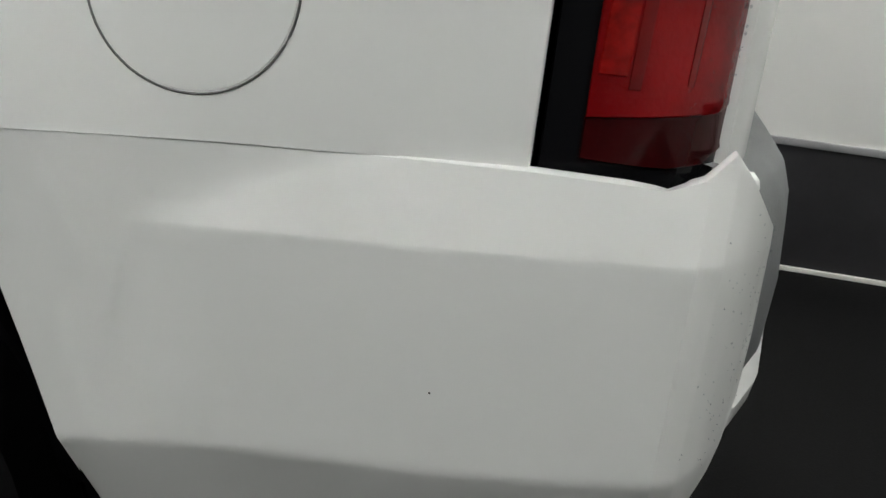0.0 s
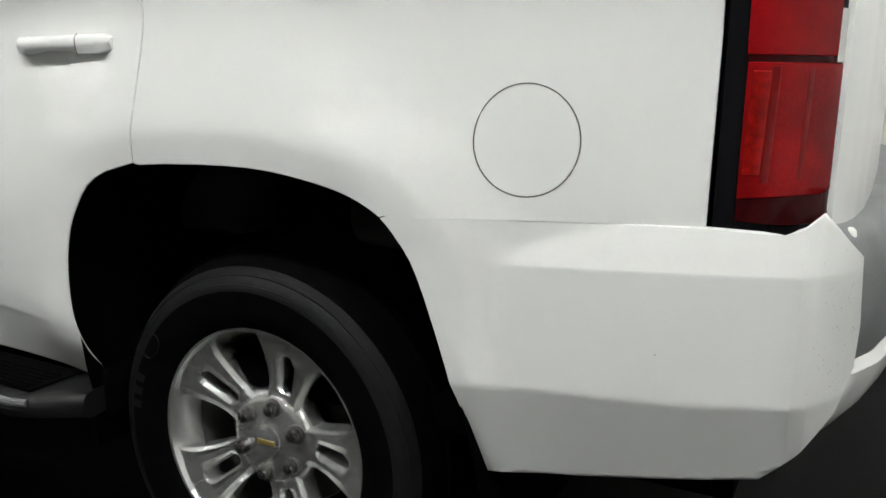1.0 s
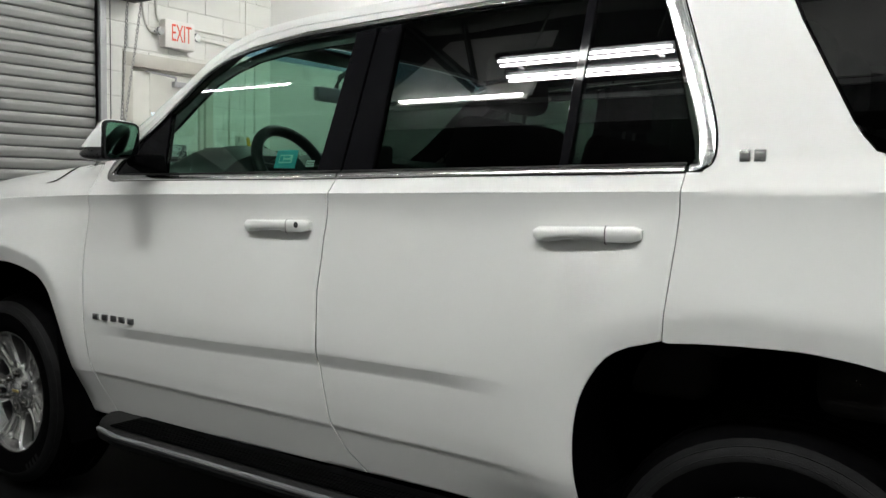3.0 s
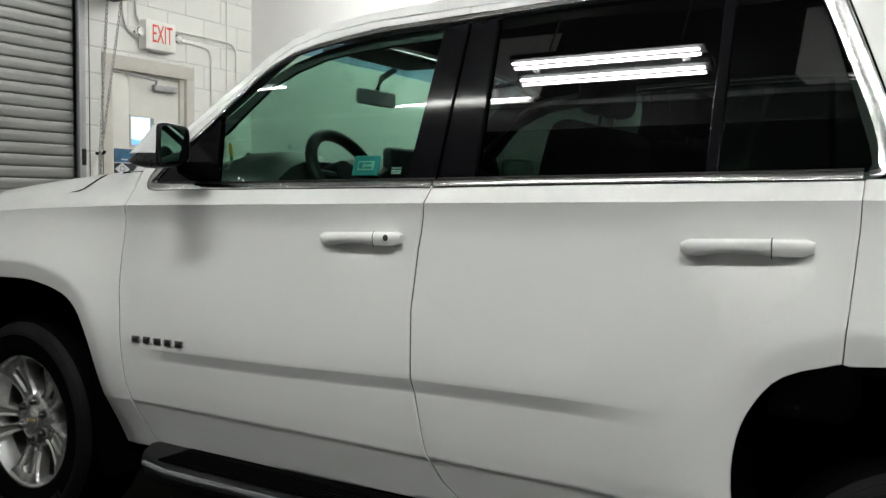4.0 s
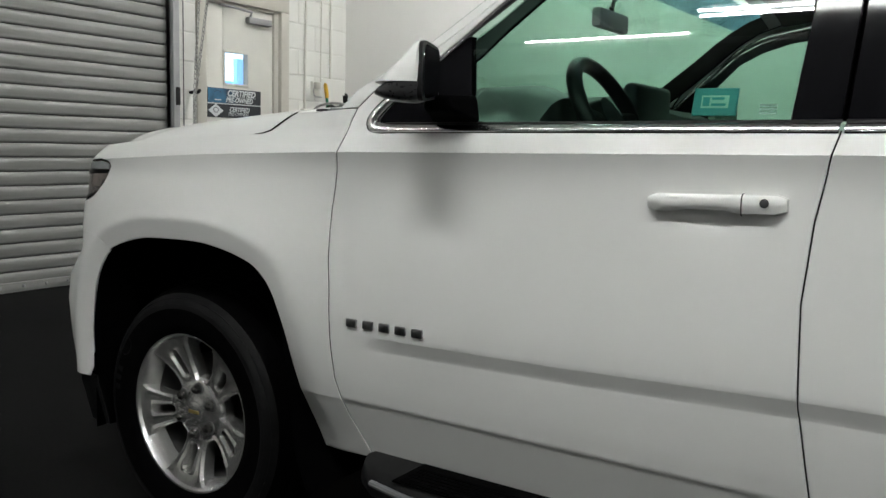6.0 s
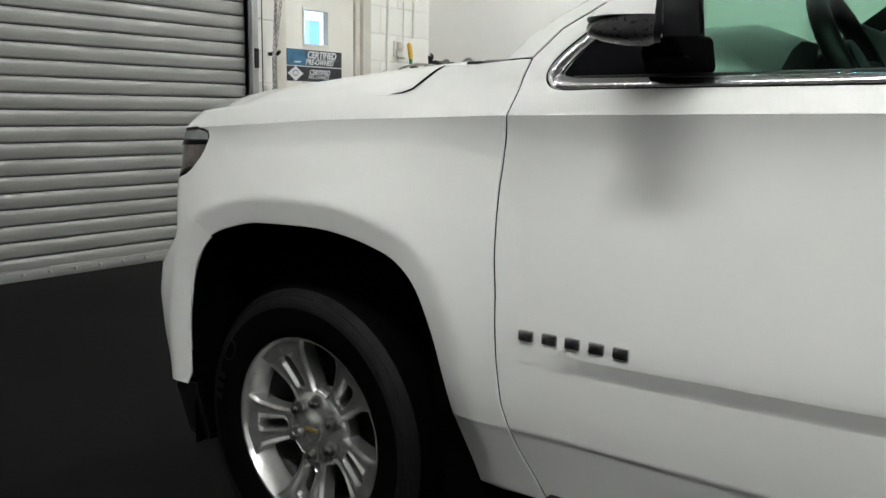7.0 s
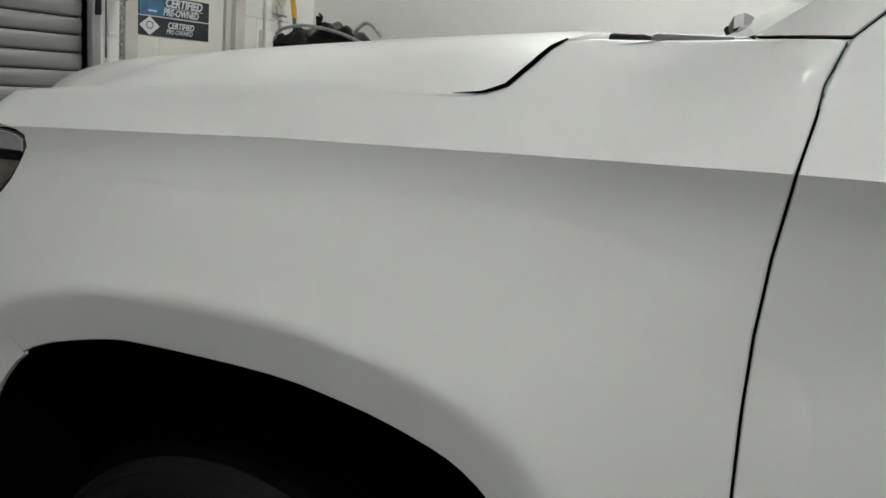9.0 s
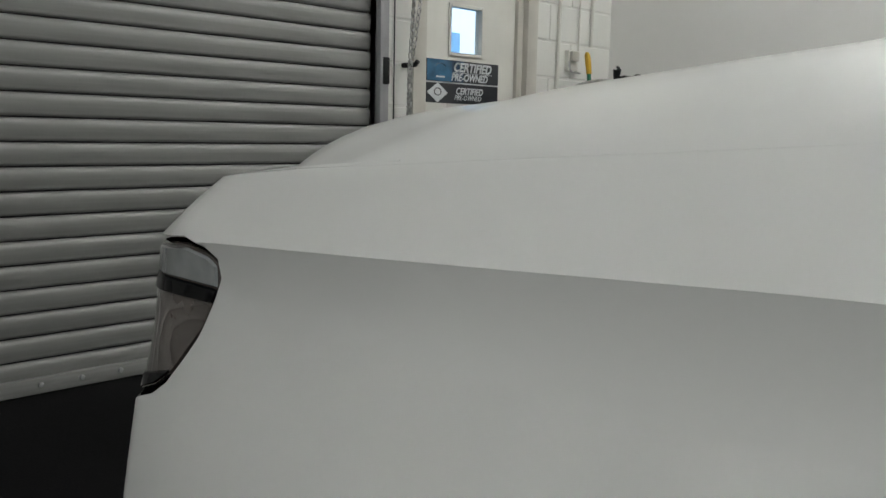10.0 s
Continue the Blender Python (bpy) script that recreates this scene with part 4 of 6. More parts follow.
# rear bumper
rb = [(3.285, 0.8755), (3.52, 0.8878), (3.78, 0.8995), (3.88, 0.9), (3.905, 0.910), (3.926, 0.930), (3.945, 0.908), (3.978, 0.862), (3.984, 0.76), (3.982, 0.70), (3.965, 0.64), (3.928, 0.585), (3.876, 0.53), (3.8, 0.511), (3.6, 0.465), (3.441, 0.444)] + piece(ARCH_R, (3.43, 0.46), (3.274, 0.864))
part("rear_bumper_corner", panel(rb, bumper_side, gap=0.0012, dx=0.02, extra_x=(3.91, 3.93, 3.945, 3.96, 3.972), dz=0.0065, dark=False, ret=0.012, extra_z=(0.83,), shear=lambda x, z: lerp([3.4, 3.67, 3.94], [-0.022, -0.002, 0.018], x)), PAINT, car)

part("paint_chip", bm_lathe([(0.0011, 0.0005), (0.0009, -0.0003), (0.0001, -0.0004)], (3.724, bumper_side(3.724, 0.71), 0.71), 7), LINER, car)

# filler flap
flap = part("filler_flap", panel([(3.507 + 0.0815 * math.cos(a * math.pi / 24), 1.0065 + 0.0825 * math.sin(a * math.pi / 24)) for a in range(48)], side, gap=0.0, lift=-0.0006, dx=0.03, ret=0.003), PAINT, quarter_ob)
ring = [(3.507 + 0.0838 * math.cos(a * math.pi / 32), side(3.507 + 0.0838 * math.cos(a * math.pi / 32), 1.0065 + 0.0848 * math.sin(a * math.pi / 32)) - 0.0002, 1.0065 + 0.0848 * math.sin(a * math.pi / 32)) for a in range(64)]
part("flap_gap", bm_tube(ring, 0.0011, 6, closed=True), FLAP_GAP, quarter_ob, "dark gap round the flap")

# tail lamp
def lamp_y(x, z=0):
    return lerp([3.775, 3.82, 3.855, 3.885, 3.91, 3.925, 3.935, 3.942], [0.034, 0.042, 0.056, 0.078, 0.105, 0.13, 0.165, 0.2], x)


tail = part("tail_lamp", panel([(3.781, 0.885), (3.88, 0.88), (3.906, 0.885), (3.928, 0.90), (3.94, 0.92), (3.94, 1.305), (3.781, 1.305)], lamp_y, dx=0.012, dz=0.03, gap=0.001, lift=0.004), BLACK_GLOSS, car, "red tail lamp in a black surround")
def lens(name, pts, material, lift, label="", ret=0.004):
    part(name, panel(pts, lamp_y, dx=0.012, dz=0.02, gap=0.0, lift=lift, ret=ret), material, tail, label)


lens("red_lens", [(3.812, 0.942), (3.915, 0.95), (3.936, 0.965), (3.939, 1.126), (3.812, 1.126)], RED_LENS, -0.002, "red lens with water drops")
lens("red_lens", [(3.81, 1.138), (3.915, 1.138), (3.915, 1.30), (3.808, 1.30)], RED_LENS, -0.002)
lens("lens_groove", [(3.811, 1.1265), (3.916, 1.1265), (3.916, 1.1375), (3.811, 1.1375)], RED_DARK, 0.0005)
lens("side_marker", [(3.816, 0.975), (3.836, 0.975), (3.84, 1.115), (3.82, 1.115)], RED_BRIGHT, -0.0035, "brighter red side marker")
lens("lens_rib", [(3.8395, 0.965), (3.848, 0.965), (3.852, 1.122), (3.8425, 1.122)], RED_MID, -0.0028)
lens("lens_rib", [(3.884, 0.97), (3.888, 0.97), (3.891, 1.12), (3.887, 1.12)], RED_MID, -0.0028)
lens("lower_lens", [(3.812, 0.91), (3.88, 0.905), (3.908, 0.908), (3.928, 0.924), (3.935, 0.945), (3.935, 0.962), (3.9, 0.948), (3.812, 0.941)], RED_DARK, 0.0)
part("reverse_lens", panel([(3.917, 1.13), (3.933, 1.13), (3.933, 1.2), (3.917, 1.2)], lamp_y, dx=0.012, dz=0.03, gap=0.0, lift=-0.003, ret=0.006), LAMP_CLEAR, tail, "clear reversing lamp lens")


WATER = glass("clear_water", (0.86, 0.88, 0.9), 1.0)


def drops(count, place, parent, size=0.0018):
    """Small flattened drops, joined into one spray."""
    bm = bmesh.new()
    for _ in range(count):
        x, y, z = place()
        r = size * random.uniform(0.4, 1.1)
        bmesh.ops.create_icosphere(bm, subdivisions=1, radius=r, matrix=Matrix.Translation((x, y, z)) @ Matrix.Diagonal((1, 0.4, 1.15, 1)))
    ob = part("water_spray", bm, WATER, parent, "fine spray of water drops")
    ob["kind"] = "stuff"


def on_lens():
    x, z = 3.934 - 0.05 * random.random() ** 2, random.uniform(0.95, 1.12)
    return x, lamp_y(x) - 0.0025, z


def on_corner():
    x, z = 3.984 - 0.055 * random.random() ** 1.5, random.uniform(0.66, 0.88)
    return x, bumper_side(x, z) - 0.0004, z


drops(150, on_lens, tail, 0.0014)
drops(110, on_corner, car, 0.0009)


# chrome and black trims laid along lines
def trim(name, line, width, f, material, parent, proud=0.006, label=""):
    """A rounded strip of the given width along an (x, z) line."""
    sec = [(-0.5, 0.0), (-0.46, 0.7), (-0.25, 1.0), (0.25, 1.0), (0.46, 0.7), (0.5, 0.0)]
    rows_ = []
    for i, (x, z) in enumerate(line):
        a, b = Vector(line[max(0, i - 1)]), Vector(line[min(len(line) - 1, i + 1)])
        d = (b - a).normalized()
        n = Vector((-d.y, d.x))
        w = width[i] if isinstance(width, (list, tuple)) else width
        rows_.append([(x + n.x * s * w, f(x + n.x * s * w, z + n.y * s * w) - proud * h + 0.003, z + n.y * s * w) for s, h in sec])
    bm = bm_grid(rows_)
    for r in (0, -1):
        bm.verts.ensure_lookup_table()
        ring_ = [v for v in bm.verts[:][:6]] if r == 0 else [v for v in bm.verts[:][-6:]]
        bm.faces.new(ring_)
    bmesh.ops.recalc_face_normals(bm, faces=bm.faces[:])
    return part(name, bm, material, parent, label)


CHROME_TOP = [(0.775, 1.372), (0.886, 1.459), (0.978, 1.537), (1.068, 1.609), (1.164, 1.653), (1.261, 1.674), (1.357, 1.688), (1.485, 1.702), (1.765, 1.712), (2.15, 1.725), (2.45, 1.722), (2.66, 1.705)]
corner = curve([(0.79, 1.377), (0.737, 1.340), (0.698, 1.305), (0.680, 1.280), (0.687, 1.2645), (0.713, 1.259), (0.80, 1.2585), (1.3, 1.2645), (1.748, 1.27)])
trim("sill_chrome", corner, [lerp([0, 12, 18, 26, 36, 42], [0.019, 0.027, 0.031, 0.029, 0.020, 0.017], i) for i in range(len(corner))], side, CHROME, front_door, 0.008, "bright chrome window sill trim")
# thin black strips drawn for the dark gap along the chrome's outer edge
trim("chrome_seal", curve([(0.782, 1.3885), (0.730, 1.352), (0.685, 1.314), (0.6635, 1.281), (0.6715, 1.2565), (0.71, 1.247), (0.8, 1.249), (1.3, 1.2555), (1.748, 1.261)]), 0.004, side, LINER, front_door, 0.0045)
trim("chrome_seal", [(1.757, 1.261), (2.2, 1.27), (2.741, 1.279)], 0.004, side, LINER, rear_door, 0.0045)
trim("sill_chrome", curve([(1.757, 1.27), (2.2, 1.279), (2.741, 1.288)]), 0.017, side, CHROME, rear_door, 0.008, "bright chrome window sill trim")
trim("corner_chrome", curve([(2.752, 1.290), (2.775, 1.297), (2.782, 1.33), (2.765, 1.40), (2.705, 1.553), (2.655, 1.675), (2.64, 1.72)]), [0.018] * 7 + [0.026, 0.03, 0.034, 0.036, 0.037] + [0.037] * 40, side, CHROME, quarter_ob, 0.008, "wide chrome strip behind the rear door")
trim("chrome_seal", curve([(2.77, 1.283), (2.795, 1.297), (2.801, 1.333), (2.787, 1.403), (2.728, 1.559), (2.678, 1.683)]), 0.005, side, LINER, quarter_ob, 0.0045)
trim("frame_chrome", curve(CHROME_TOP[:9]), 0.014, side, CHROME, front_door, 0.008, "chrome strip over the window")
trim("frame_chrome", curve(CHROME_TOP[8:]), 0.014, side, CHROME, rear_door, 0.008, "chrome strip over the window")

# roof rail and windscreen pillar skin
rail_lo = [(0.79, 1.392), (0.886, 1.470), (0.978, 1.548), (1.068, 1.620), (1.164, 1.664), (1.261, 1.685), (1.357, 1.699), (1.485, 1.713), (1.765, 1.723)]
rail_lo2 = [(1.765, 1.723), (2.15, 1.736), (2.45, 1.733), (2.66, 1.72)]
rail_mid = [(0.78, 1.42), (0.88, 1.489), (0.96, 1.55), (1.028, 1.60), (1.09, 1.645), (1.157, 1.681), (1.271, 1.715), (1.442, 1.734), (1.765, 1.743)]
rail_mid2 = [(1.765, 1.743), (2.2, 1.752), (2.66, 1.742)]
rail_hi = [(0.542, 1.308), (0.578, 1.333), (0.61, 1.354), (0.66, 1.384), (0.77, 1.441), (0.871, 1.514), (0.966, 1.584), (1.057, 1.657), (1.151, 1.709), (1.247, 1.739), (1.391, 1.757), (1.53, 1.767), (1.77, 1.772), (2.2, 1.777), (2.66, 1.77)]
part("frame_skin", panel(rail_lo + rail_mid[::-1], side, dx=0.05, dz=0.03, gap=0.0015), PAINT, front_door)
part("frame_skin", panel(rail_lo2 + rail_mid2[::-1], side, dx=0.05, dz=0.03, gap=0.0015), PAINT, rear_door)
part("roof_rail", panel([(0.622, 1.309), (0.676, 1.364)] + rail_mid + rail_mid2[1:] + rail_hi[::-1], side, dx=0.05, dz=0.03, gap=0.0015), PAINT, car)


def roof_pt(x, v):
    """v runs 0 to 1 over the roof from left to right."""
    z0 = lerp([0.542, 0.578, 0.61, 0.66, 0.77, 0.871, 0.966, 1.057, 1.151, 1.247, 1.391, 1.53, 1.77, 2.2, 2.66, 3.4, 3.9], [1.308, 1.333, 1.354, 1.384, 1.441, 1.514, 1.584, 1.657, 1.709, 1.739, 1.757, 1.767, 1.772, 1.777, 1.77, 1.75, 1.70], x)
    y0 = side(x, z0)
    y = y0 + (2 * (MID - y0)) * v
    s = 1 - abs(2 * v - 1) ** 3.2
    return (x, y, z0 + s * lerp([0.6, 1.1, 1.3, 2.5, 3.9], [0.0, 0.05, 0.075, 0.1, 0.06], x))


part("roof", thicken(bm_grid([[roof_pt(x, v) for v in np.linspace(0, 1, 33)] for x in np.linspace(1.19, 3.88, 40)]), (0, 0, -0.03)), PAINT, car)
part("headliner", bm_grid([[(p[0], p[1], p[2] - 0.06) for p in (roof_pt(x, v) for v in np.linspace(0.03, 0.97, 17))] for x in np.linspace(1.25, 3.7, 14)]), HEADLINER, car)


def screen_pt(s, v):
    """Windscreen: s up the slope, v across."""
    x = lerp([0, 0.2, 0.45, 0.65, 0.85, 1], [0.545, 0.68, 0.855, 0.985, 1.10, 1.195], s)
    a = roof_pt(x, 0.0)
    bow = (1 - (2 * v - 1) ** 2)
    y = a[1] + 2 * (MID - a[1]) * v
    return (x - bow * lerp([0, 1], [0.24, 0.08], s), y, a[2] + bow * lerp([0, 1], [-0.02, 0.045], s))


part("windscreen", bm_grid([[screen_pt(s, v) for v in np.linspace(0, 1, 25)] for s in np.linspace(0, 0.84, 12)]), GLASS_GREEN, car, "green tinted windscreen")
part("shade_band", bm_grid([[screen_pt(s, v) for v in np.linspace(0, 1, 25)] for s in np.linspace(0.84, 1.0, 4)]), GLASS_SHADE, car, "blue shade band of the windscreen")
for v0, v1 in ((0.0, 0.055), (0.915, 1.0)):
    part("pillar_trim", bm_grid([[(p[0] + 0.03, p[1], p[2] - 0.012) for p in (screen_pt(s, v) for v in np.linspace(v0, v1, 4))] for s in np.linspace(0, 1, 12)]), PILLAR_TRIM, car)


# side windows
def gy(off):
    return lambda x, z: side(x, z) + off


def gplane(off):
    """The plane of the side glass."""
    return lambda x, z: 0.025 + 0.33 * (z - 1.22 - 0.0188 * (x - 1.74)) + off


fw = [(0.968, 1.270), (0.921, 1.468), (0.985, 1.512), (1.075, 1.588), (1.170, 1.632), (1.266, 1.658), (1.360, 1.675), (1.489, 1.688), (1.686, 1.692), (1.656, 1.274)]
fsail = [(0.70, 1.266), (0.697, 1.280), (0.711, 1.302), (0.746, 1.337), (0.80, 1.381), (0.885, 1.455), (0.917, 1.479), (0.966, 1.262), (0.85, 1.262)]
bpost1 = [(1.660, 1.275), (1.690, 1.694), (1.766, 1.699), (1.748, 1.281)]
bpost2 = [(1.757, 1.281), (1.774, 1.700), (1.853, 1.702), (1.864, 1.285)]
rw1 = [(1.868, 1.285), (1.857, 1.703), (2.15, 1.714), (2.43, 1.712), (2.43, 1.290)]
bar = [(2.432, 1.290), (2.432, 1.712), (2.456, 1.711), (2.456, 1.290)]
rw2 = [(2.458, 1.290), (2.458, 1.711), (2.62, 1.70), (2.66, 1.60), (2.745, 1.345), (2.752, 1.310), (2.745, 1.296)]
qw = [(3.162, 1.309), (3.108, 1.326), (3.082, 1.356), (3.062, 1.386), (2.945, 1.600), (2.905, 1.69), (2.92, 1.71), (3.72, 1.70), (3.765, 1.66), (3.766, 1.305)]
for name, pts, m, par, lab in (("window_glass", fw, GLASS_GREEN, front_door, "green tinted door glass"), ("window_glass", rw1, GLASS_DARK, rear_door, "dark privacy glass"),
                               ("window_glass", rw2, GLASS_DARK, rear_door, "dark privacy glass"), ("quarter_glass", qw, GLASS_DARK, quarter_ob, "dark privacy glass")):
    part(name, panel(pts, gplane(0.012), dx=0.2, dz=0.1, gap=0.0, ret=0.002), m, par, lab)
for name, pts, par in (("sail_panel", fsail, front_door), ("pillar_cover", bpost1, front_door), ("pillar_cover", bpost2, rear_door), ("window_bar", bar, rear_door)):
    part(name, panel(pts, gy(0.006), dx=0.06, dz=0.06, gap=0.001, ret=0.02), BLACK_GLOSS, par, "gloss black trim")
lining = [(0.90, 1.405), (0.935, 1.428), (1.0, 1.492), (1.085, 1.567), (1.17, 1.607), (1.27, 1.637), (1.4, 1.655), (1.69, 1.668), (1.69, 1.698), (1.489, 1.694), (1.360, 1.681), (1.266, 1.664), (1.170, 1.638), (1.075, 1.594), (0.985, 1.518), (0.90, 1.455)]
part("pillar_lining", panel(lining, gy(0.026), dx=0.05, dz=0.03, gap=0.0, ret=0.012), DASH, front_door, "dark lining inside the window")
part("pillar_backing", panel([(1.715, 1.284), (1.735, 1.70), (1.80, 1.70), (1.80, 1.284)], gy(0.032), dx=0.06, dz=0.06, gap=0.0, ret=0.01), LINER, car)
trim("glass_seal", curve([(1.857, 1.69), (1.862, 1.5), (1.867, 1.29)], 4), 0.008, gy(0.006), TREAD, rear_door, 0.006)
trim("belt_seal", [(0.72, 1.2685), (1.3, 1.2755), (1.75, 1.2815)], 0.008, gy(0.004), BLACK_PLASTIC, front_door, 0.004)
trim("belt_seal", [(1.757, 1.2815), (2.3, 1.29), (2.74, 1.2985)], 0.008, gy(0.004), BLACK_PLASTIC, rear_door, 0.004)
part("quarter_roof_skin", panel([(2.905, 1.712), (2.885, 1.755), (3.85, 1.745), (3.80, 1.31), (3.77, 1.31), (3.77, 1.66), (3.72, 1.705)], side, dx=0.1, dz=0.05, gap=0.001), PAINT, quarter_ob)

# inner shell: dark carcass behind the gaps
def grown(line, cx, cz, k=0.03):
    return [(x + k * (x - cx) / math.hypot(x - cx, z - cz), z + k * (z - cz) / math.hypot(x - cx, z - cz)) for x, z in line]


shell = [(-0.30, 1.0), (-0.30, 1.19), (0.3, 1.215), (0.62, 1.25), (1.75, 1.25), (2.74, 1.27), (3.76, 1.28), (3.76, 0.9), (3.90, 0.88), (3.88, 0.56), (3.5, 0.48)] + grown(piece(ARCH_R, (3.42, 0.48), (2.54, 0.5)), 2.94, 0.45) + [(2.3, 0.47), (0.75, 0.47)] + grown(piece(ARCH_F, (0.6, 0.47), (-0.27, 0.85)), 0.1, 0.45)
part("inner_shell", panel(shell, lambda x, z: (bumper_side(x, z) if (x > 3.3 and z < 0.88) else side(x, z)) + 0.026, dx=0.08, dz=0.05, gap=0.0, ret=0.03), LINER, car)

for ob in [o for o in car.children] :
    if ob.name.split(".")[0] in ("windscreen", "shade_band", "roof", "headliner", "pillar_trim"):
        continue
    kids = list(ob.children)
    twin = flip_copy(ob)
    for k_ in kids:
        flip_copy(k_, parent=twin)

# wheel housings and underbody
for arch in (ARCH_F, ARCH_R):
    pts = [(arch[0][0], 0.3)] + arch + [(arch[-1][0] + 0.04, 0.3)]
    for sgn in (0, 1):
        yy = [-0.03 if arch is ARCH_F else -0.008, 0.006, 0.06, 0.3, 0.42]
        sh = [0.006, 0.008, 0.0, 0.0, 0.0]
        fx = (lambda y: 2 * MID - y) if sgn else (lambda y: y)
        cxm = (arch[0][0] + arch[-1][0]) / 2
        bm = bm_grid([[(cxm + (x - cxm) * (1 + s), fx(y), z + s * 0.5) for x, z in pts] for y, s in zip(yy, sh)])
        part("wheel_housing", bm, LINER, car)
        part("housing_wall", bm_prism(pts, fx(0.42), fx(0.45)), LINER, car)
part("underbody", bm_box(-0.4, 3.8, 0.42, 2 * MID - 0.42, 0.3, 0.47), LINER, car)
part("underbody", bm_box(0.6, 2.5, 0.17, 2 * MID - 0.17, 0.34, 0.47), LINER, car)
for ax, az in ((0.0, 0.397), (2.94, 0.362)):
    part("axle", bm_tube([(ax, 0.25, az), (ax, 2 * MID - 0.25, az)], 0.05, 10), STEEL, car)


# bonnet
def hood_rim(x):
    return lerp([-0.93, -0.82, -0.73, -0.65, -0.58, -0.5, -0.444, -0.40, -0.36, -0.27, -0.05, 0.1, 0.27, 0.302, 0.32, 0.332, 0.342, 0.354, 0.38, 0.43], [1.14, 1.15, 1.158, 1.168, 1.18, 1.189, 1.192, 1.1955, 1.199, 1.2075, 1.223, 1.2335, 1.2375, 1.241, 1.2495, 1.269, 1.29, 1.301, 1.305, 1.309], x)


def hood_edge(x):
    if x > 0.354:
        return lerp([0.354, 0.368, 0.43], [side(0.354, 1.30) + 0.003, 0.32, 0.78], x)
    if x > -0.2:
        return side(x, hood_rim(x) - 0.002) + lerp([0.25, 0.32], [-0.0012, 0.002], x)
    return lerp([-0.93, -0.82, -0.73, -0.65, -0.57, -0.5, -0.43, -0.36, -0.29, -0.2], [1.0, 0.6, 0.4, 0.305, 0.25, 0.2, 0.152, 0.108, 0.082, side(-0.2, hood_rim(-0.2) - 0.002) - 0.0012], x)


def hood_z(x, y):
    e = hood_rim(x)
    top = lerp([-0.95, -0.82, -0.73, -0.65, -0.6, -0.55, -0.46, -0.38, -0.3, -0.2, -0.06, 0.1, 0.3, 0.43], [1.15, 1.175, 1.2, 1.219, 1.227, 1.234, 1.246, 1.2555, 1.2655, 1.278, 1.293, 1.309, 1.326, 1.331], x)
    reach = lerp([-0.75, -0.65, -0.56, -0.46, -0.36, -0.25], [0.08, 0.1, 0.13, 0.17, 0.23, 0.34], x)
    v = min(1.0, max(0.0, (y - hood_edge(x)) / reach))
    return e + (max(top, e) - e) * (1 - (1 - v) ** 2.2) + 0.012 * smooth01((y - 0.5) / 0.5)


rows_ = []
for x in list(np.linspace(-0.93, -0.4, 34)) + list(np.linspace(-0.375, 0.30, 26)) + [0.31, 0.32, 0.326, 0.332, 0.337, 0.342, 0.348, 0.354, 0.361, 0.368, 0.385, 0.405, 0.43]:
    ye = hood_edge(x) + 0.0005
    half = [ye + (MID - ye) * (k / 26) ** 1.35 for k in range(27)]
    ys = half + [2 * MID - y for y in half[-2::-1]]
    row_ = [(x, y, hood_z(x, min(y, 2 * MID - y))) for y in ys]
    lap = smooth01((0.29 - x) / 0.04) * smooth01((x + 0.26) / 0.06)
    # along the wing the edge tucks in behind the wing's rolled edge
    ya = row_[0][1] + (side(x, hood_rim(x) - 0.003) + 0.0008 - row_[0][1]) * lap
    row_[0] = (x, ya, row_[0][2] - 0.0026 * lap)
    row_[-1] = (x, 2 * MID - ya, row_[-1][2] - 0.0026 * lap)
    rows_.append(row_)
bm = bm_grid(rows_)
border = [e for e in bm.edges if e.is_boundary]
r1 = bmesh.ops.extrude_edge_only(bm, edges=border)
for v in [g for g in r1["geom"] if isinstance(g, bmesh.types.BMVert)]:
    v.co.z -= 0.02 + 0.05 * smooth01((-0.42 - v.co.x) / 0.08)
bmesh.ops.recalc_face_normals(bm, faces=bm.faces[:])
part("bonnet", bm, PAINT, car)
part("bonnet_gap", bm_tube([(x, hood_edge(x) - 0.003, hood_z(x, hood_edge(x)) + 0.0005) for x in (0.27, 0.285, 0.3, 0.311, 0.32, 0.327, 0.333, 0.338, 0.343, 0.348, 0.354)], [0.0003, 0.001, 0.0016, 0.0021, 0.0023, 0.0024, 0.0024, 0.0024, 0.0022, 0.002, 0.001], 6), LINER, car, "dark shut line of the bonnet")
rows_ = []
for xa, za, xb in ((-0.17, 1.2125, -0.17), (-0.22, 1.209, -0.22), (-0.27, 1.2055, -0.27), (-0.32, 1.201, -0.33), (-0.36, 1.197, -0.38), (-0.40, 1.1925, -0.43), (-0.444, 1.184, -0.48), (-0.475, 1.172, -0.52), (-0.51, 1.154, -0.56), (-0.538, 1.138, -0.6)):
    ya, yb, zb = side(xa, za) + 0.0015, hood_edge(xb) + 0.004, hood_rim(xb) - 0.003
    rows_.append([(xa + (xb - xa) * v, ya + (yb - ya) * v, za + (zb - za) * v + 0.003 * math.sin(math.pi * v)) for v in np.linspace(0, 1, 6)])
crown = part("wing_crown", bm_grid(rows_), PAINT, car)
flip_copy(crown)
part("engine_bay", bm_box(-0.5, 0.6, 0.2, 2 * MID - 0.2, 0.5, 1.16), LINER, car)
part("cowl", bm_grid([[(0.40 + 0.28 * k / 5 - 0.28 * (k / 5) * (1 - ((y - MID) / 0.92) ** 2), y, 1.296 + 0.01 * math.sin(k)) for k in range(6)] for y in np.linspace(0.13, 2 * MID - 0.13, 24)]), BLACK_PLASTIC, car)
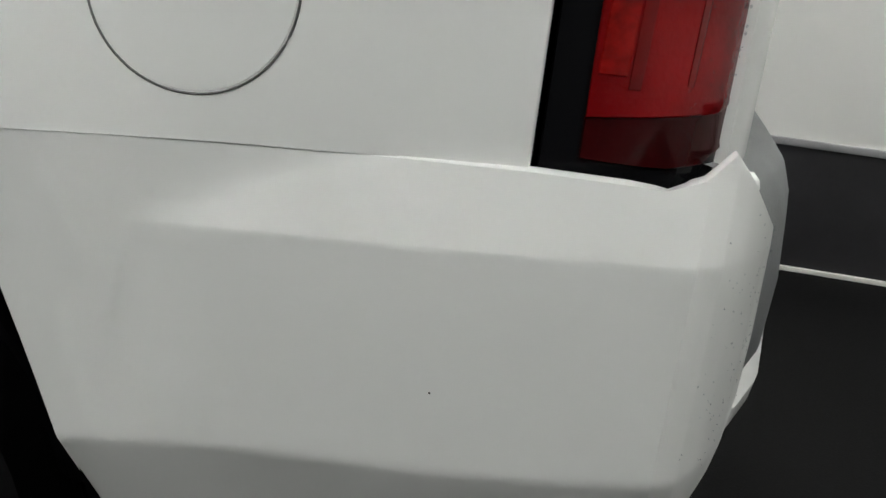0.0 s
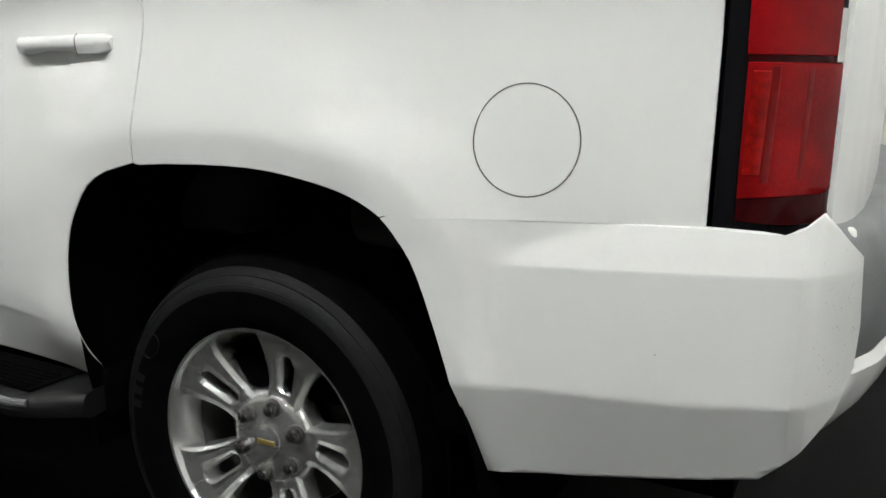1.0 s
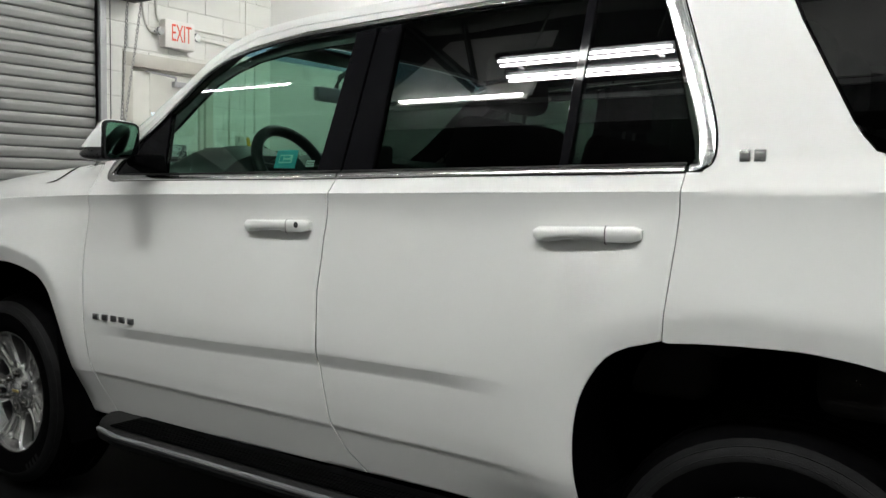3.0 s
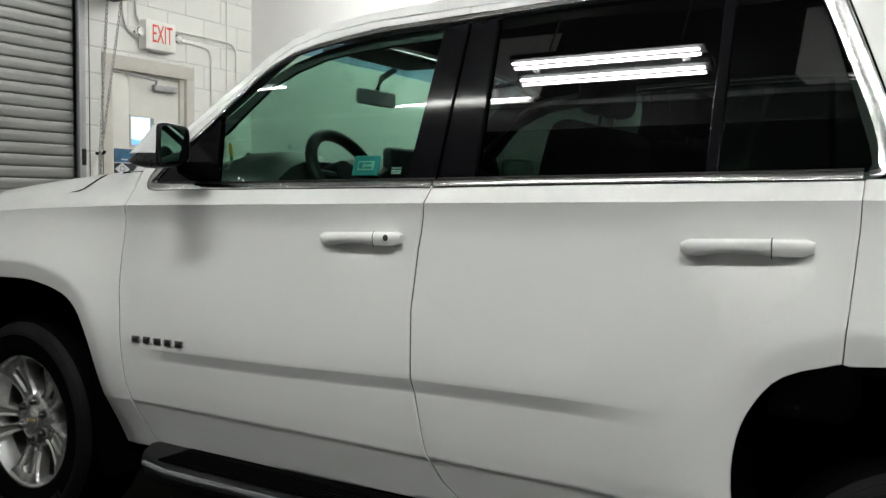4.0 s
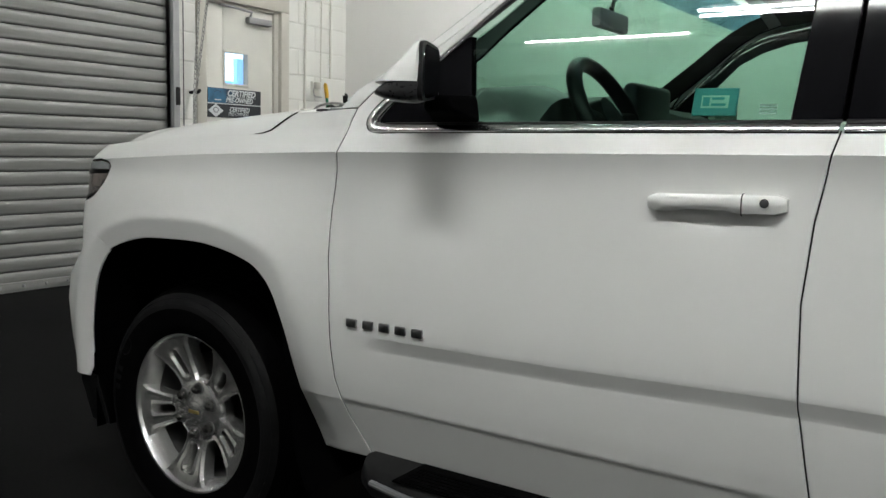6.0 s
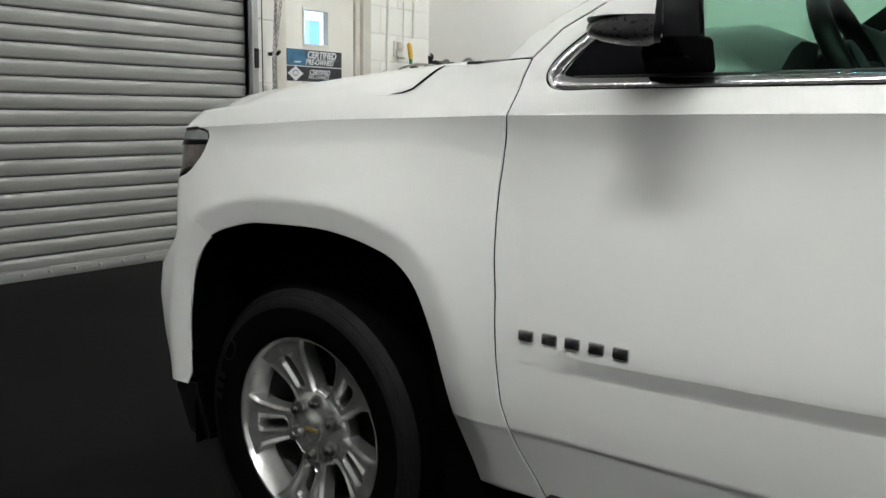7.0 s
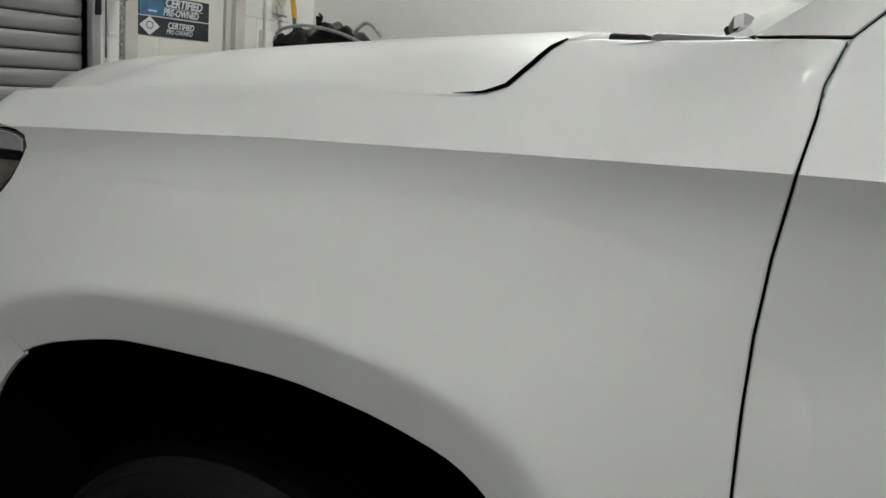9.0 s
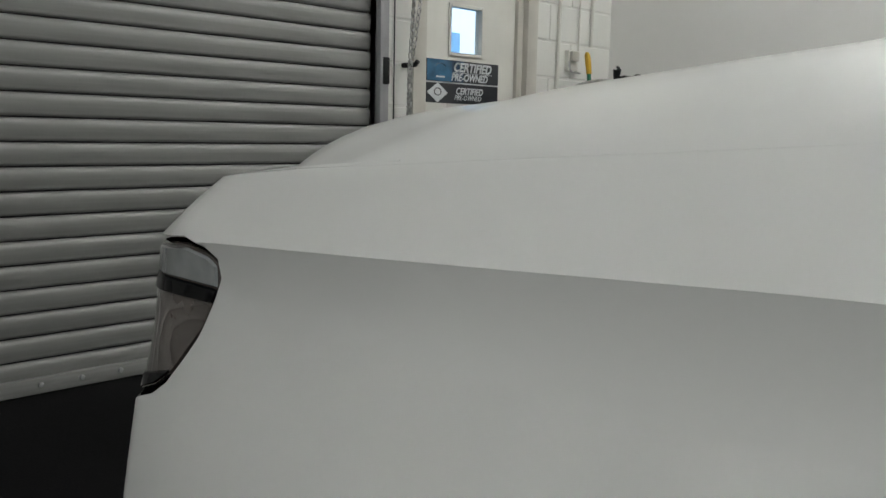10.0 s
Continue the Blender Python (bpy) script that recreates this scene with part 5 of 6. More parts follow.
part("cowl_panel", bm_box(0.43, 0.53, 0.17, 0.6, 1.29, 1.3145, 0.006), GREY_PLASTIC, car, "grey cowl panel")
part("cowl_vent", bm_box(0.385, 0.428, 0.17, 0.6, 1.285, 1.3125, 0.005), BLACK_PLASTIC, car, "black cowl vent")
for yy, yt in ((0.36, 0.95), (1.05, 1.7)):
    arm = part("wiper", bm_tube([(0.50, yy - 0.06, 1.322), (0.49, yy, 1.34), (0.47, yy + 0.2, 1.345), (0.42, yt, 1.36)], [0.014, 0.016, 0.008, 0.005], 8), BLACK_PLASTIC, car, "black wiper arm")
    part("blade", bm_tube([(0.47, yy + 0.02, 1.337), (0.40, yt + 0.1, 1.36)], 0.005, 6), BLACK_PLASTIC, arm)

# closed front face
def nose_pt(y, z, out=0.0):
    yy = min(y, 2 * MID - y)
    base = lerp([0.12, 0.2, 0.35, 0.6, 1.02], [-0.56, -0.64, -0.76, -0.87, -0.94], yy)
    return (base - out + 0.05 * ((z - 0.72) / 0.4) ** 2, y, z)


part("front_fascia", thicken(bm_grid([[nose_pt(y, z) for y in np.linspace(0.14, 2 * MID - 0.14, 30)] for z in np.linspace(0.38, 0.75, 9)]), (0.04, 0, 0)), PAINT, car)
part("grille", thicken(bm_grid([[nose_pt(y, z, -0.01) for y in np.linspace(0.24, 2 * MID - 0.24, 30)] for z in np.linspace(0.755, 1.095, 9)]), (0.04, 0, 0)), BLACK_GLOSS, car, "dark front grille")
for i in range(4):
    part("grille_bar", bm_tube([nose_pt(y, 0.80 + i * 0.065, 0.004) for y in np.linspace(0.34, 2 * MID - 0.34, 20)], 0.012, 8), CHROME, car)

# tail: gate, bumper centre, step pad
for yy in ((0.13, 0.32), (2 * MID - 0.32, 2 * MID - 0.13)):
    part("corner_filler", bm_box(3.86, 3.966, yy[0], yy[1], 0.69, 0.9, 0.012, 3), PAINT, car)


def gate_x(y):
    return lerp([0.125, 0.15, 0.2, 0.3, 0.5, 1.02], [3.928, 3.945, 3.958, 3.968, 3.974, 3.978], min(y, 2 * MID - y))


part("tailgate", thicken(bm_grid([[(gate_x(y) - 0.012 * max(0.0, (z - 1.2) / 0.12), y, z) for y in np.concatenate([np.linspace(0.13, 0.3, 12), np.linspace(0.34, 2 * MID - 0.34, 20), np.linspace(2 * MID - 0.3, 2 * MID - 0.13, 12)])] for z in np.linspace(0.86, 1.32, 13)]), (-0.05, 0, 0)), PAINT, car)
part("rear_glass", bm_box(3.84, 3.95, 0.2, 2 * MID - 0.2, 1.325, 1.70, 0.03, 3), GLASS_DARK, car, "dark rear window")


def tail_plan(v, y0=0.10):
    """Rear bumper line in plan, v from 0 at the left to 1 at the right."""
    y = y0 + (2 * MID - 2 * y0) * v
    return lerp([0.10, 0.125, 0.2, 0.35, 0.6, 1.02], [3.966, 3.982, 4.012, 4.042, 4.062, 4.075], min(y, 2 * MID - y)), y


def swept(sec, y0=0.10):
    rows2_ = []
    for v in 0.5 - 0.5 * np.cos(np.linspace(0, math.pi, 61)):
        x, y = tail_plan(v, y0)
        rows2_.append([(x + a, y, z) for a, z in sec])
    bm = bm_grid(rows2_)
    bmesh.ops.recalc_face_normals(bm, faces=bm.faces[:])
    return bm


part("step_pad", swept([(-0.12, 0.905), (-0.06, 0.906), (-0.035, 0.9), (-0.018, 0.882), (-0.006, 0.85), (0.0, 0.79), (-0.002, 0.72), (-0.012, 0.70), (-0.1, 0.695)], 0.112), GREY_PLASTIC, car, "grey moulded step pad")
part("bumper_lip", swept([(-0.1, 0.705), (-0.008, 0.704), (0.003, 0.69), (0.0, 0.67), (-0.02, 0.62), (-0.055, 0.575), (-0.1, 0.54), (-0.18, 0.52)], 0.112), PAINT, car)

# running boards
for sgn in (0, 1):
    fy = (lambda y: 2 * MID - y) if sgn else (lambda y: y)
    sec = [(0.06, 0.43), (-0.06, 0.432), (-0.095, 0.428), (-0.112, 0.418), (-0.118, 0.400), (-0.11, 0.382), (-0.08, 0.372), (0.06, 0.38)]
    stations = [(0.70, 0.25), (0.73, 0.55), (0.80, 0.85), (0.92, 1.0), (1.6, 1.0), (2.3, 1.0), (2.43, 1.0), (2.47, 0.93), (2.53, 0.7), (2.56, 0.55)]
    rows_ = [[(x, fy(0.06 + (y - 0.06) * w), z) for y, z in sec] for x, w in stations]
    bm = bmesh.new()
    vs = [[bm.verts.new(p) for p in r] for r in rows_]
    for a, b in zip(vs, vs[1:]):
        for k in range(len(sec)):
            j = (k + 1) % len(sec)
            bm.faces.new((a[k], a[j], b[j], b[k]))
    bm.faces.new(vs[0])
    bm.faces.new(vs[-1])
    bmesh.ops.recalc_face_normals(bm, faces=bm.faces[:])
    board = part("running_board", bm, BLACK_PLASTIC, car, "black step board with a grey edge")
    part("tread", bm_box(0.86, 2.46, min(fy(-0.085), fy(0.05)), max(fy(-0.085), fy(0.05)), 0.432, 0.437, 0.002), TREAD, board, "ribbed black tread")
    edge = [(x, fy(0.06 - 0.173 * w), 0.4155) for x, w in stations[2:8]]
    part("edge_strip", bm_tube(edge, 0.0085, 8), GREY_PLASTIC, board, "grey edge strip")
    if not sgn:
        for k in range(6):
            part("rib", bm_box(0.88, 2.44, -0.078 + k * 0.016, -0.071 + k * 0.016, 0.437, 0.4395), TREAD, board)
    for xx in (0.95, 1.65, 2.35):
        part("bracket", bm_box(xx - 0.03, xx + 0.03, min(fy(-0.03), fy(0.3)), max(fy(-0.03), fy(0.3)), 0.36, 0.39), BLACK_PLASTIC, board)
    part("mud_guard", bm_box(2.545, 2.57, min(fy(0.02), fy(0.16)), max(fy(0.02), fy(0.16)), 0.36, 0.47, 0.008), TREAD, car)


# door handles
def handle(x0, zc, parent, keyed):
    ys = side(x0 + 0.13, zc)
    n = 15
    rows3 = []
    for i in range(n):
        t = i / (n - 1)
        x = x0 + 0.264 * t
        rise = 0.008 * t
        end = min(1.0, min(t, 1 - t) / 0.07)
        hh = 0.0150 * (0.55 + 0.45 * math.sqrt(end))
        th = 0.031 * (0.55 + 0.45 * end)
        inner = 0.0 if (t < 0.1 or t > 0.68) else 0.012
        low = 0.006 * smooth01((0.26 - t) / 0.08) + 0.008 * smooth01((t - 0.6) / 0.08)
        sec = [(-inner, -hh * 0.72 - low), (-inner - 0.004, -hh - low), (-th * 0.8, -hh * 0.9 - low * 0.8), (-th, -hh * 0.4), (-th, hh * 0.5), (-th * 0.75, hh * 0.95), (-inner - 0.004, hh), (-inner, hh * 0.8)]
        rows3.append([(x, ys + a, zc + rise + b) for a, b in sec])
    bm = bmesh.new()
    vs = [[bm.verts.new(p) for p in r] for r in rows3]
    for a, b in zip(vs, vs[1:]):
        for k in range(8):
            bm.faces.new((a[k], a[(k + 1) % 8], b[(k + 1) % 8], b[k]))
    bm.faces.new(vs[0])
    bm.faces.new(vs[-1])
    bmesh.ops.recalc_face_normals(bm, faces=bm.faces[:])
    h = part("door_handle", bm, PAINT, parent, "white pull handle", sharp=50)
    xs_ = x0 + 0.264 * 0.70
    sec = [(-0.02, -0.0252), (-0.0275, -0.0225), (-0.0318, -0.0075), (-0.0318, 0.009), (-0.0245, 0.0172), (0.0, 0.0182)]
    bm = bm_grid([[(xs_ + dx_, ys + a, zc + 0.0055 + b) for a, b in sec] for dx_ in (0.0, 0.0025)])
    part("handle_joint", bm, BLACK_PLASTIC, parent)
    if keyed:
        bm = bmesh.new()
        bm_lathe([(0.0001, -0.002), (0.006, -0.002), (0.0085, -0.001), (0.009, 0.002)], (x0 + 0.264 * 0.86, ys - 0.0305, zc + 0.007), 16, bm)
        part("key_cylinder", bm, DARK_STEEL, parent, "dark key cylinder")


handle(1.411, 1.122, front_door, True)
handle(2.399, 1.139, rear_door, False)

# badges as plain metal bars
for i, w in enumerate((0.036, 0.036, 0.036, 0.036, 0.036)):
    x0_ = 0.652 + i * 0.0505
    z0_ = 0.761 + i * 0.0004
    yb = side(x0_, 0.775)
    part("badge_bar", bm_box(x0_ + 0.002, x0_ + w - 0.002, yb - 0.006, yb + 0.003, z0_ + 0.003, z0_ + 0.024, 0.003, 2), BADGE, front_door, "small dark chrome badge bar")
yb = side(2.88, 1.31)
for a, b in ((2.852, 2.875), (2.881, 2.906)):
    part("badge_bar", bm_box(a, b, yb - 0.006, yb + 0.004, 1.301, 1.327, 0.003, 2), ALLOY, quarter_ob, "small silver badge bar")

# door mirror: white cap over a dark lower shell, glass turned towards the driver
MU, MF, MC = Vector((0.397, -0.918, 0)), Vector((-0.918, -0.397, 0)), Vector((0.943, -0.0925, 1.376))
MIRROR_RINGS = ((0.0, 0.98, 0.98, 0), (0.012, 1.05, 1.07, 0), (0.045, 1.04, 1.02, -0.002), (0.08, 0.93, 0.86, -0.005), (0.105, 0.72, 0.62, -0.009), (0.118, 0.4, 0.34, -0.012), (0.121, 0.06, 0.05, -0.013))


def mirror_shell(fy, low, high):
    bm = bmesh.new()
    vs = []
    for dep, ka, kh, dz in MIRROR_RINGS:
        ring = []
        for k in range(28):
            a = k * math.pi / 14
            ca, sa = math.cos(a), math.sin(a)
            lean = 0.3 + 0.7 * smooth01((1.435 - (MC.z + 0.06 * kh * math.copysign(abs(sa) ** 0.45, sa))) / 0.1)
            p = MC + MU * (0.101 * ka * math.copysign(abs(ca) ** 0.45, ca)) + MF * dep * lean
            z = p.z + dz + 0.06 * kh * math.copysign(abs(sa) ** 0.45, sa) - 0.012 * math.copysign(abs(ca) ** 0.45, ca) * (sa < 0)
            ring.append(bm.verts.new((p.x, fy(p.y), min(high, max(low, z)))))
        vs.append(ring)
    for a, b in zip(vs, vs[1:]):
        for k in range(28):
            bm.faces.new((a[k], a[(k + 1) % 28], b[(k + 1) % 28], b[k]))
    bm.faces.new(vs[0])
    bm.faces.new(vs[-1])
    bmesh.ops.recalc_face_normals(bm, faces=bm.faces[:])
    return bm


def mirror_plate(fy, ka, kh, s0, s1):
    bm = bmesh.new()
    corners = []
    for k in range(32):
        a = k * math.pi / 16
        ca, sa = math.cos(a), math.sin(a)
        p = MC + MU * (0.101 * ka * math.copysign(abs(ca) ** 0.35, ca)) + MF * s0
        corners.append(bm.verts.new((p.x, fy(p.y), p.z + 0.06 * kh * math.copysign(abs(sa) ** 0.35, sa) - 0.01 * math.copysign(abs(ca) ** 0.35, ca) * (sa < 0))))
    bm.faces.new(corners)
    d = MF * (s1 - s0)
    return thicken(bm, (d.x, d.y if fy(1) == 1 else -d.y, 0))


for sgn in (0, 1):
    fy = (lambda y: 2 * MID - y) if sgn else (lambda y: y)
    mir = part("door_mirror", mirror_shell(fy, 1.0, 1.349), MIRROR_SHELL, car, "dark lower shell of the door mirror")
    part("mirror_cap", mirror_shell(fy, 1.3495, 2.0), PAINT, mir, "white painted mirror cap")
    part("bezel", mirror_plate(fy, 1.0, 1.0, -0.006, 0.004), BLACK_PLASTIC, mir, "black mirror bezel")
    part("mirror_glass", mirror_plate(fy, 0.91, 0.88, -0.0085, -0.0065), MIRROR, mir, "mirror glass")
    sec = [(0.905, 0.045, 1.335), (0.985, 0.05, 1.335), (0.995, 0.05, 1.272), (0.86, 0.05, 1.272)]
    out = [(0.895, -0.045, 1.33), (0.965, -0.055, 1.33), (0.975, -0.045, 1.298), (0.89, -0.035, 1.298)]
    bm = bmesh.new()
    va, vb = ([bm.verts.new((x, fy(y), z)) for x, y, z in q] for q in (sec, out))
    for k in range(4):
        bm.faces.new((va[k], va[(k + 1) % 4], vb[(k + 1) % 4], vb[k]))
    bm.faces.new(va)
    bm.faces.new(vb)
    bmesh.ops.recalc_face_normals(bm, faces=bm.faces[:])
    bmesh.ops.bevel(bm, geom=bm.edges[:], offset=0.01, segments=3, affect="EDGES", profile=0.5)
    part("mirror_arm", bm, TREAD, mir, "black mirror foot")


# wheels
def wheel(name_at, yface, flip, spin, nuts=0):
    wx, wz = name_at
    s = -1 if flip else 1
    hub_y = yface
    Y = lambda y: hub_y + s * y
    def L(profile, sides=56, bm=None):
        return bm_lathe([(r, s * y) for r, y in profile], (wx, hub_y, wz), sides, bm)
    # y runs inward from the hub face; sidewall and tread colours carry the arch shade, the shoulder its light
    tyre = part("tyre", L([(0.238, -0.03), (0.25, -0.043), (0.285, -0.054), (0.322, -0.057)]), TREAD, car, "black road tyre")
    part("shoulder_band", L([(0.322, -0.057), (0.328, -0.0575), (0.342, -0.051), (0.358, -0.037), (0.366, -0.026)]), TYRE, tyre, "tyre shoulder coloured greyer where light catches it")
    part("tread", L([(0.358, -0.037), (0.372, -0.016), (0.384, 0.012), (0.39, 0.04), (0.392, 0.09), (0.391, 0.15), (0.385, 0.19), (0.37, 0.21), (0.3, 0.215), (0.238, 0.2)]), TREAD, tyre, "tyre tread with arch shade put in its black")
    part("sidewall_rib", bm_tube([(wx + 0.334 * math.cos(k * math.pi / 32), Y(-0.053), wz + 0.334 * math.sin(k * math.pi / 32)) for k in range(64)], 0.0022, 5, closed=True), TYRE, tyre)
    for rr in (0.352,):
        part("sidewall_rib", bm_tube([(wx + rr * math.cos(k * math.pi / 32), Y(-0.0505 + (rr - 0.342) * 0.8), wz + rr * math.sin(k * math.pi / 32)) for k in range(64)], 0.0016, 5, closed=True), TYRE, tyre)
    for yy in (0.05, 0.105, 0.155):
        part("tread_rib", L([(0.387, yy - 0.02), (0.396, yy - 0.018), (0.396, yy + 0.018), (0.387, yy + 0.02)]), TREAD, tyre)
    part("sidewall_oval", bm_tube([(wx + (0.312 + 0.02 * math.cos(q)) * math.cos(2.56 + 0.095 * math.sin(q)), Y(-0.0575), wz + (0.312 + 0.02 * math.cos(q)) * math.sin(2.56 + 0.095 * math.sin(q))) for q in np.linspace(0, 2 * math.pi, 20, endpoint=False)], 0.0016, 5, closed=True), TYRE, tyre)
    for start in (2.8, 2.9, 3.0, 5.2, 5.29, 5.38, 5.47):
        co_bm = bmesh.new()
        co_bm.faces.new([co_bm.verts.new((wx + q * math.cos(start + d), Y(-0.0575), wz + q * math.sin(start + d))) for q, d in ((0.3, 0.0), (0.3, 0.055), (0.328, 0.055), (0.328, 0.0))])
        part("sidewall_mark", thicken(co_bm, (0, s * 0.006, 0)), TYRE, tyre)
    # barrel and lip; the barrel's dark alloy holds the shade behind the spokes
    rim = part("rim", L([(0.214, 0.03), (0.222, 0.0), (0.233, -0.026), (0.239, -0.037), (0.2445, -0.038), (0.2475, -0.032), (0.246, -0.02), (0.24, 0.0), (0.225, 0.2)]), ALLOY, car, "silver alloy wheel rim")
    part("barrel", L([(0.215, 0.19), (0.212, 0.05), (0.214, 0.03)]), ALLOY_DARK, rim, "wheel barrel with shade put in its colour")
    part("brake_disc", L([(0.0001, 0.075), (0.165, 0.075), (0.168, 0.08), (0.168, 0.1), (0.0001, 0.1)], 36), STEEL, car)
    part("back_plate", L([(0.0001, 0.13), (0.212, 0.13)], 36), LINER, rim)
    # five split spokes
    prof_y = lambda r: lerp([0.09, 0.11, 0.14, 0.18, 0.222, 0.24], [0.0, 0.0, -0.006, -0.018, -0.030, -0.034], r)
    for k in range(5):
        a0 = k * math.pi * 0.4 + math.radians(spin)
        for sg in (-1, 1):
            rows4 = []
            for r, gap_, edge_ in ((0.07, 0.0004, 0.04), (0.1, 0.0004, 0.042), (0.108, 0.0004, 0.0425), (0.113, 0.008, 0.043), (0.118, 0.012, 0.0438), (0.14, 0.0125, 0.048), (0.165, 0.0135, 0.056), (0.185, 0.014, 0.064), (0.193, 0.0115, 0.0675), (0.199, 0.005, 0.071), (0.202, 0.0004, 0.073), (0.214, 0.0004, 0.084), (0.236, 0.0004, 0.122)):
                off, hw = (gap_ + edge_) / 2, (edge_ - gap_) / 2
                op = min(1.0, gap_ / 0.01)
                y = prof_y(r)
                sec = [(-hw * 1.03, y + 0.05), (-hw, y + 0.0045 + 0.0065 * op), (-hw + 0.006, y + 0.0045 - 0.0035 * op), (-hw * 0.3, y + 0.0045), (hw * 0.3, y + 0.0045), (hw - 0.006, y + 0.001), (hw, y + 0.011), (hw * 1.03, y + 0.05)]
                rows4.append([(wx + r * math.cos(a0) - sg * (off + t_) * math.sin(a0), Y(yy), wz + r * math.sin(a0) + sg * (off + t_) * math.cos(a0)) for t_, yy in sec])
            bm = bm_grid(rows4)
            bmesh.ops.recalc_face_normals(bm, faces=bm.faces[:])
            part("spoke", bm, ALLOY, rim, sharp=13)
    part("hub", L([(0.106, 0.05), (0.104, 0.02), (0.098, 0.007), (0.09, 0.001), (0.08, -0.002), (0.052, -0.006), (0.036, -0.009), (0.0322, -0.0105)], 48), ALLOY, rim)
    cap = part("centre_cap", L([(0.032, -0.01), (0.031, -0.0125), (0.02, -0.0155), (0.0001, -0.017)], 32), ALLOY, rim)
    part("cap_emblem", bm_box(wx - 0.021, wx + 0.021, min(Y(-0.0185), Y(-0.014)), max(Y(-0.0185), Y(-0.014)), wz - 0.005, wz + 0.005, 0.001, 1), mat("brass_emblem", (0.4, 0.3, 0.1), 0.35, metal=0.7) if not flip else BADGE, cap)
    for k in range(6):
        a = k * math.pi / 3 + math.radians(nuts)
        nx, nz = wx + 0.0705 * math.cos(a), wz + 0.0705 * math.sin(a)
        # flat dark disc round each nut, coloured as the socket's shade
        part("nut_socket", bm_lathe([(0.0205, s * -0.0025), (0.0195, s * -0.0052), (0.0001, s * -0.0052)], (nx, hub_y, nz), 16), ALLOY_DARK, rim, "dark disc drawn for the nut socket shade")
        bm = bm_lathe([(0.0155, s * -0.004), (0.0145, s * -0.016), (0.0105, s * -0.0225), (0.0001, s * -0.0255)], (nx, hub_y, nz), 12)
        part("wheel_nut", bm, NUT, rim, "dark domed wheel nut")


wheel((0.0, 0.397), 0.078, False, 45, 24)
wheel((2.94, 0.362), 0.1, False, 72, 22)
wheel((0.0, 0.397), 2 * MID - 0.078, True, 10)
wheel((2.94, 0.362), 2 * MID - 0.1, True, 10)

# cabin
part("cabin_floor", bm_box(0.55, 3.8, 0.12, 2 * MID - 0.12, 0.46, 0.52), LINER, car)
dash_rows = []
for y in np.linspace(0.12, 2 * MID - 0.12, 30):
    cowl_up = 0.105 * math.exp(-((y - 0.45) / 0.2) ** 4) + 0.02 * math.exp(-((y - MID) / 0.25) ** 2)
    cowl_up += 0.09 * smooth01((y - 0.62) / 0.3) * smooth01((2.0 - y) / 0.25)
    dash_rows.append([(0.52, y, 1.20), (0.62, y, 1.255), (0.70, y, 1.265 + cowl_up * 0.7), (0.80, y, 1.275 + cowl_up), (0.95, y, 1.28 + cowl_up), (1.04, y, 1.255 + cowl_up * 0.9), (1.07, y, 1.15), (1.0, y, 0.9), (0.95, y, 0.6)])
part("dashboard", bm_grid(dash_rows), DASH, car, "dark dashboard")
part("centre_screen", bm_box(1.0, 1.05, 0.86, 1.18, 1.16, 1.425, 0.02, 3), DASH, car, "dark hooded centre screen")
ctr, axis = Vector((1.118, 0.50, 1.305)), Vector((0.87, 0, 0.5)).normalized()
u_, w_ = Vector((0, 1, 0)), axis.cross(Vector((0, 1, 0)))
wheel_ring = [ctr + (u_ * math.cos(k * math.pi / 16) + w_ * math.sin(k * math.pi / 16)) * 0.16 for k in range(32)]
steer = part("steering_wheel", bm_tube(wheel_ring, 0.021, 10, closed=True), BLACK_PLASTIC, car, "black steering wheel")
part("hub_pad", bm_tube([ctr - axis * 0.05, ctr + axis * 0.01], [0.07, 0.055], 16), BLACK_PLASTIC, steer)
for ang in (0, math.pi, -math.pi / 2):
    part("wheel_spoke", bm_tube([ctr - axis * 0.02, ctr + (u_ * math.cos(ang) + w_ * math.sin(ang)) * 0.15], 0.018, 8), BLACK_PLASTIC, steer)
part("steering_column", bm_tube([ctr - axis * 0.05, ctr - axis * 0.3], [0.06, 0.07], 12), BLACK_PLASTIC, car)


def seat(x, y, w):
    part("seat_cushion", bm_box(x, x + 0.5, y - w / 2, y + w / 2, 0.72, 0.9, 0.05, 3), CLOTH, car)
    bm = bm_box(-0.07, 0.09, -w / 2, w / 2, 0, 0.62, 0.05, 3)
    bmesh.ops.rotate(bm, verts=bm.verts[:], cent=(0, 0, 0), matrix=Matrix.Rotation(radians(15), 3, "Y"))
    bmesh.ops.translate(bm, verts=bm.verts[:], vec=(x + 0.48, y, 0.85))
    back = part("seat_back", bm, CLOTH, car)
    part("head_rest", bm_box(x + 0.60, x + 0.70, y - 0.13, y + 0.13, 1.475, 1.65, 0.035, 3), CLOTH, back)
    for dy in (-0.05, 0.05):
        part("head_rest_post", bm_tube([(x + 0.64, y + dy, 1.42), (x + 0.65, y + dy, 1.5)], 0.007, 6), GALV, back)


seat(1.36, 0.58, 0.5)
seat(1.36, 1.46, 0.5)
seat(2.22, 0.52, 0.46)
seat(2.22, 1.52, 0.46)
seat(2.22, 1.02, 0.4)
seat(2.95, 0.6, 0.5)
seat(2.95, 1.44, 0.5)
part("door_card", bm_prism([(0.7, 0.5), (0.75, 1.24), (1.72, 1.26), (1.72, 0.5)], 0.11, 0.14), DASH, car)
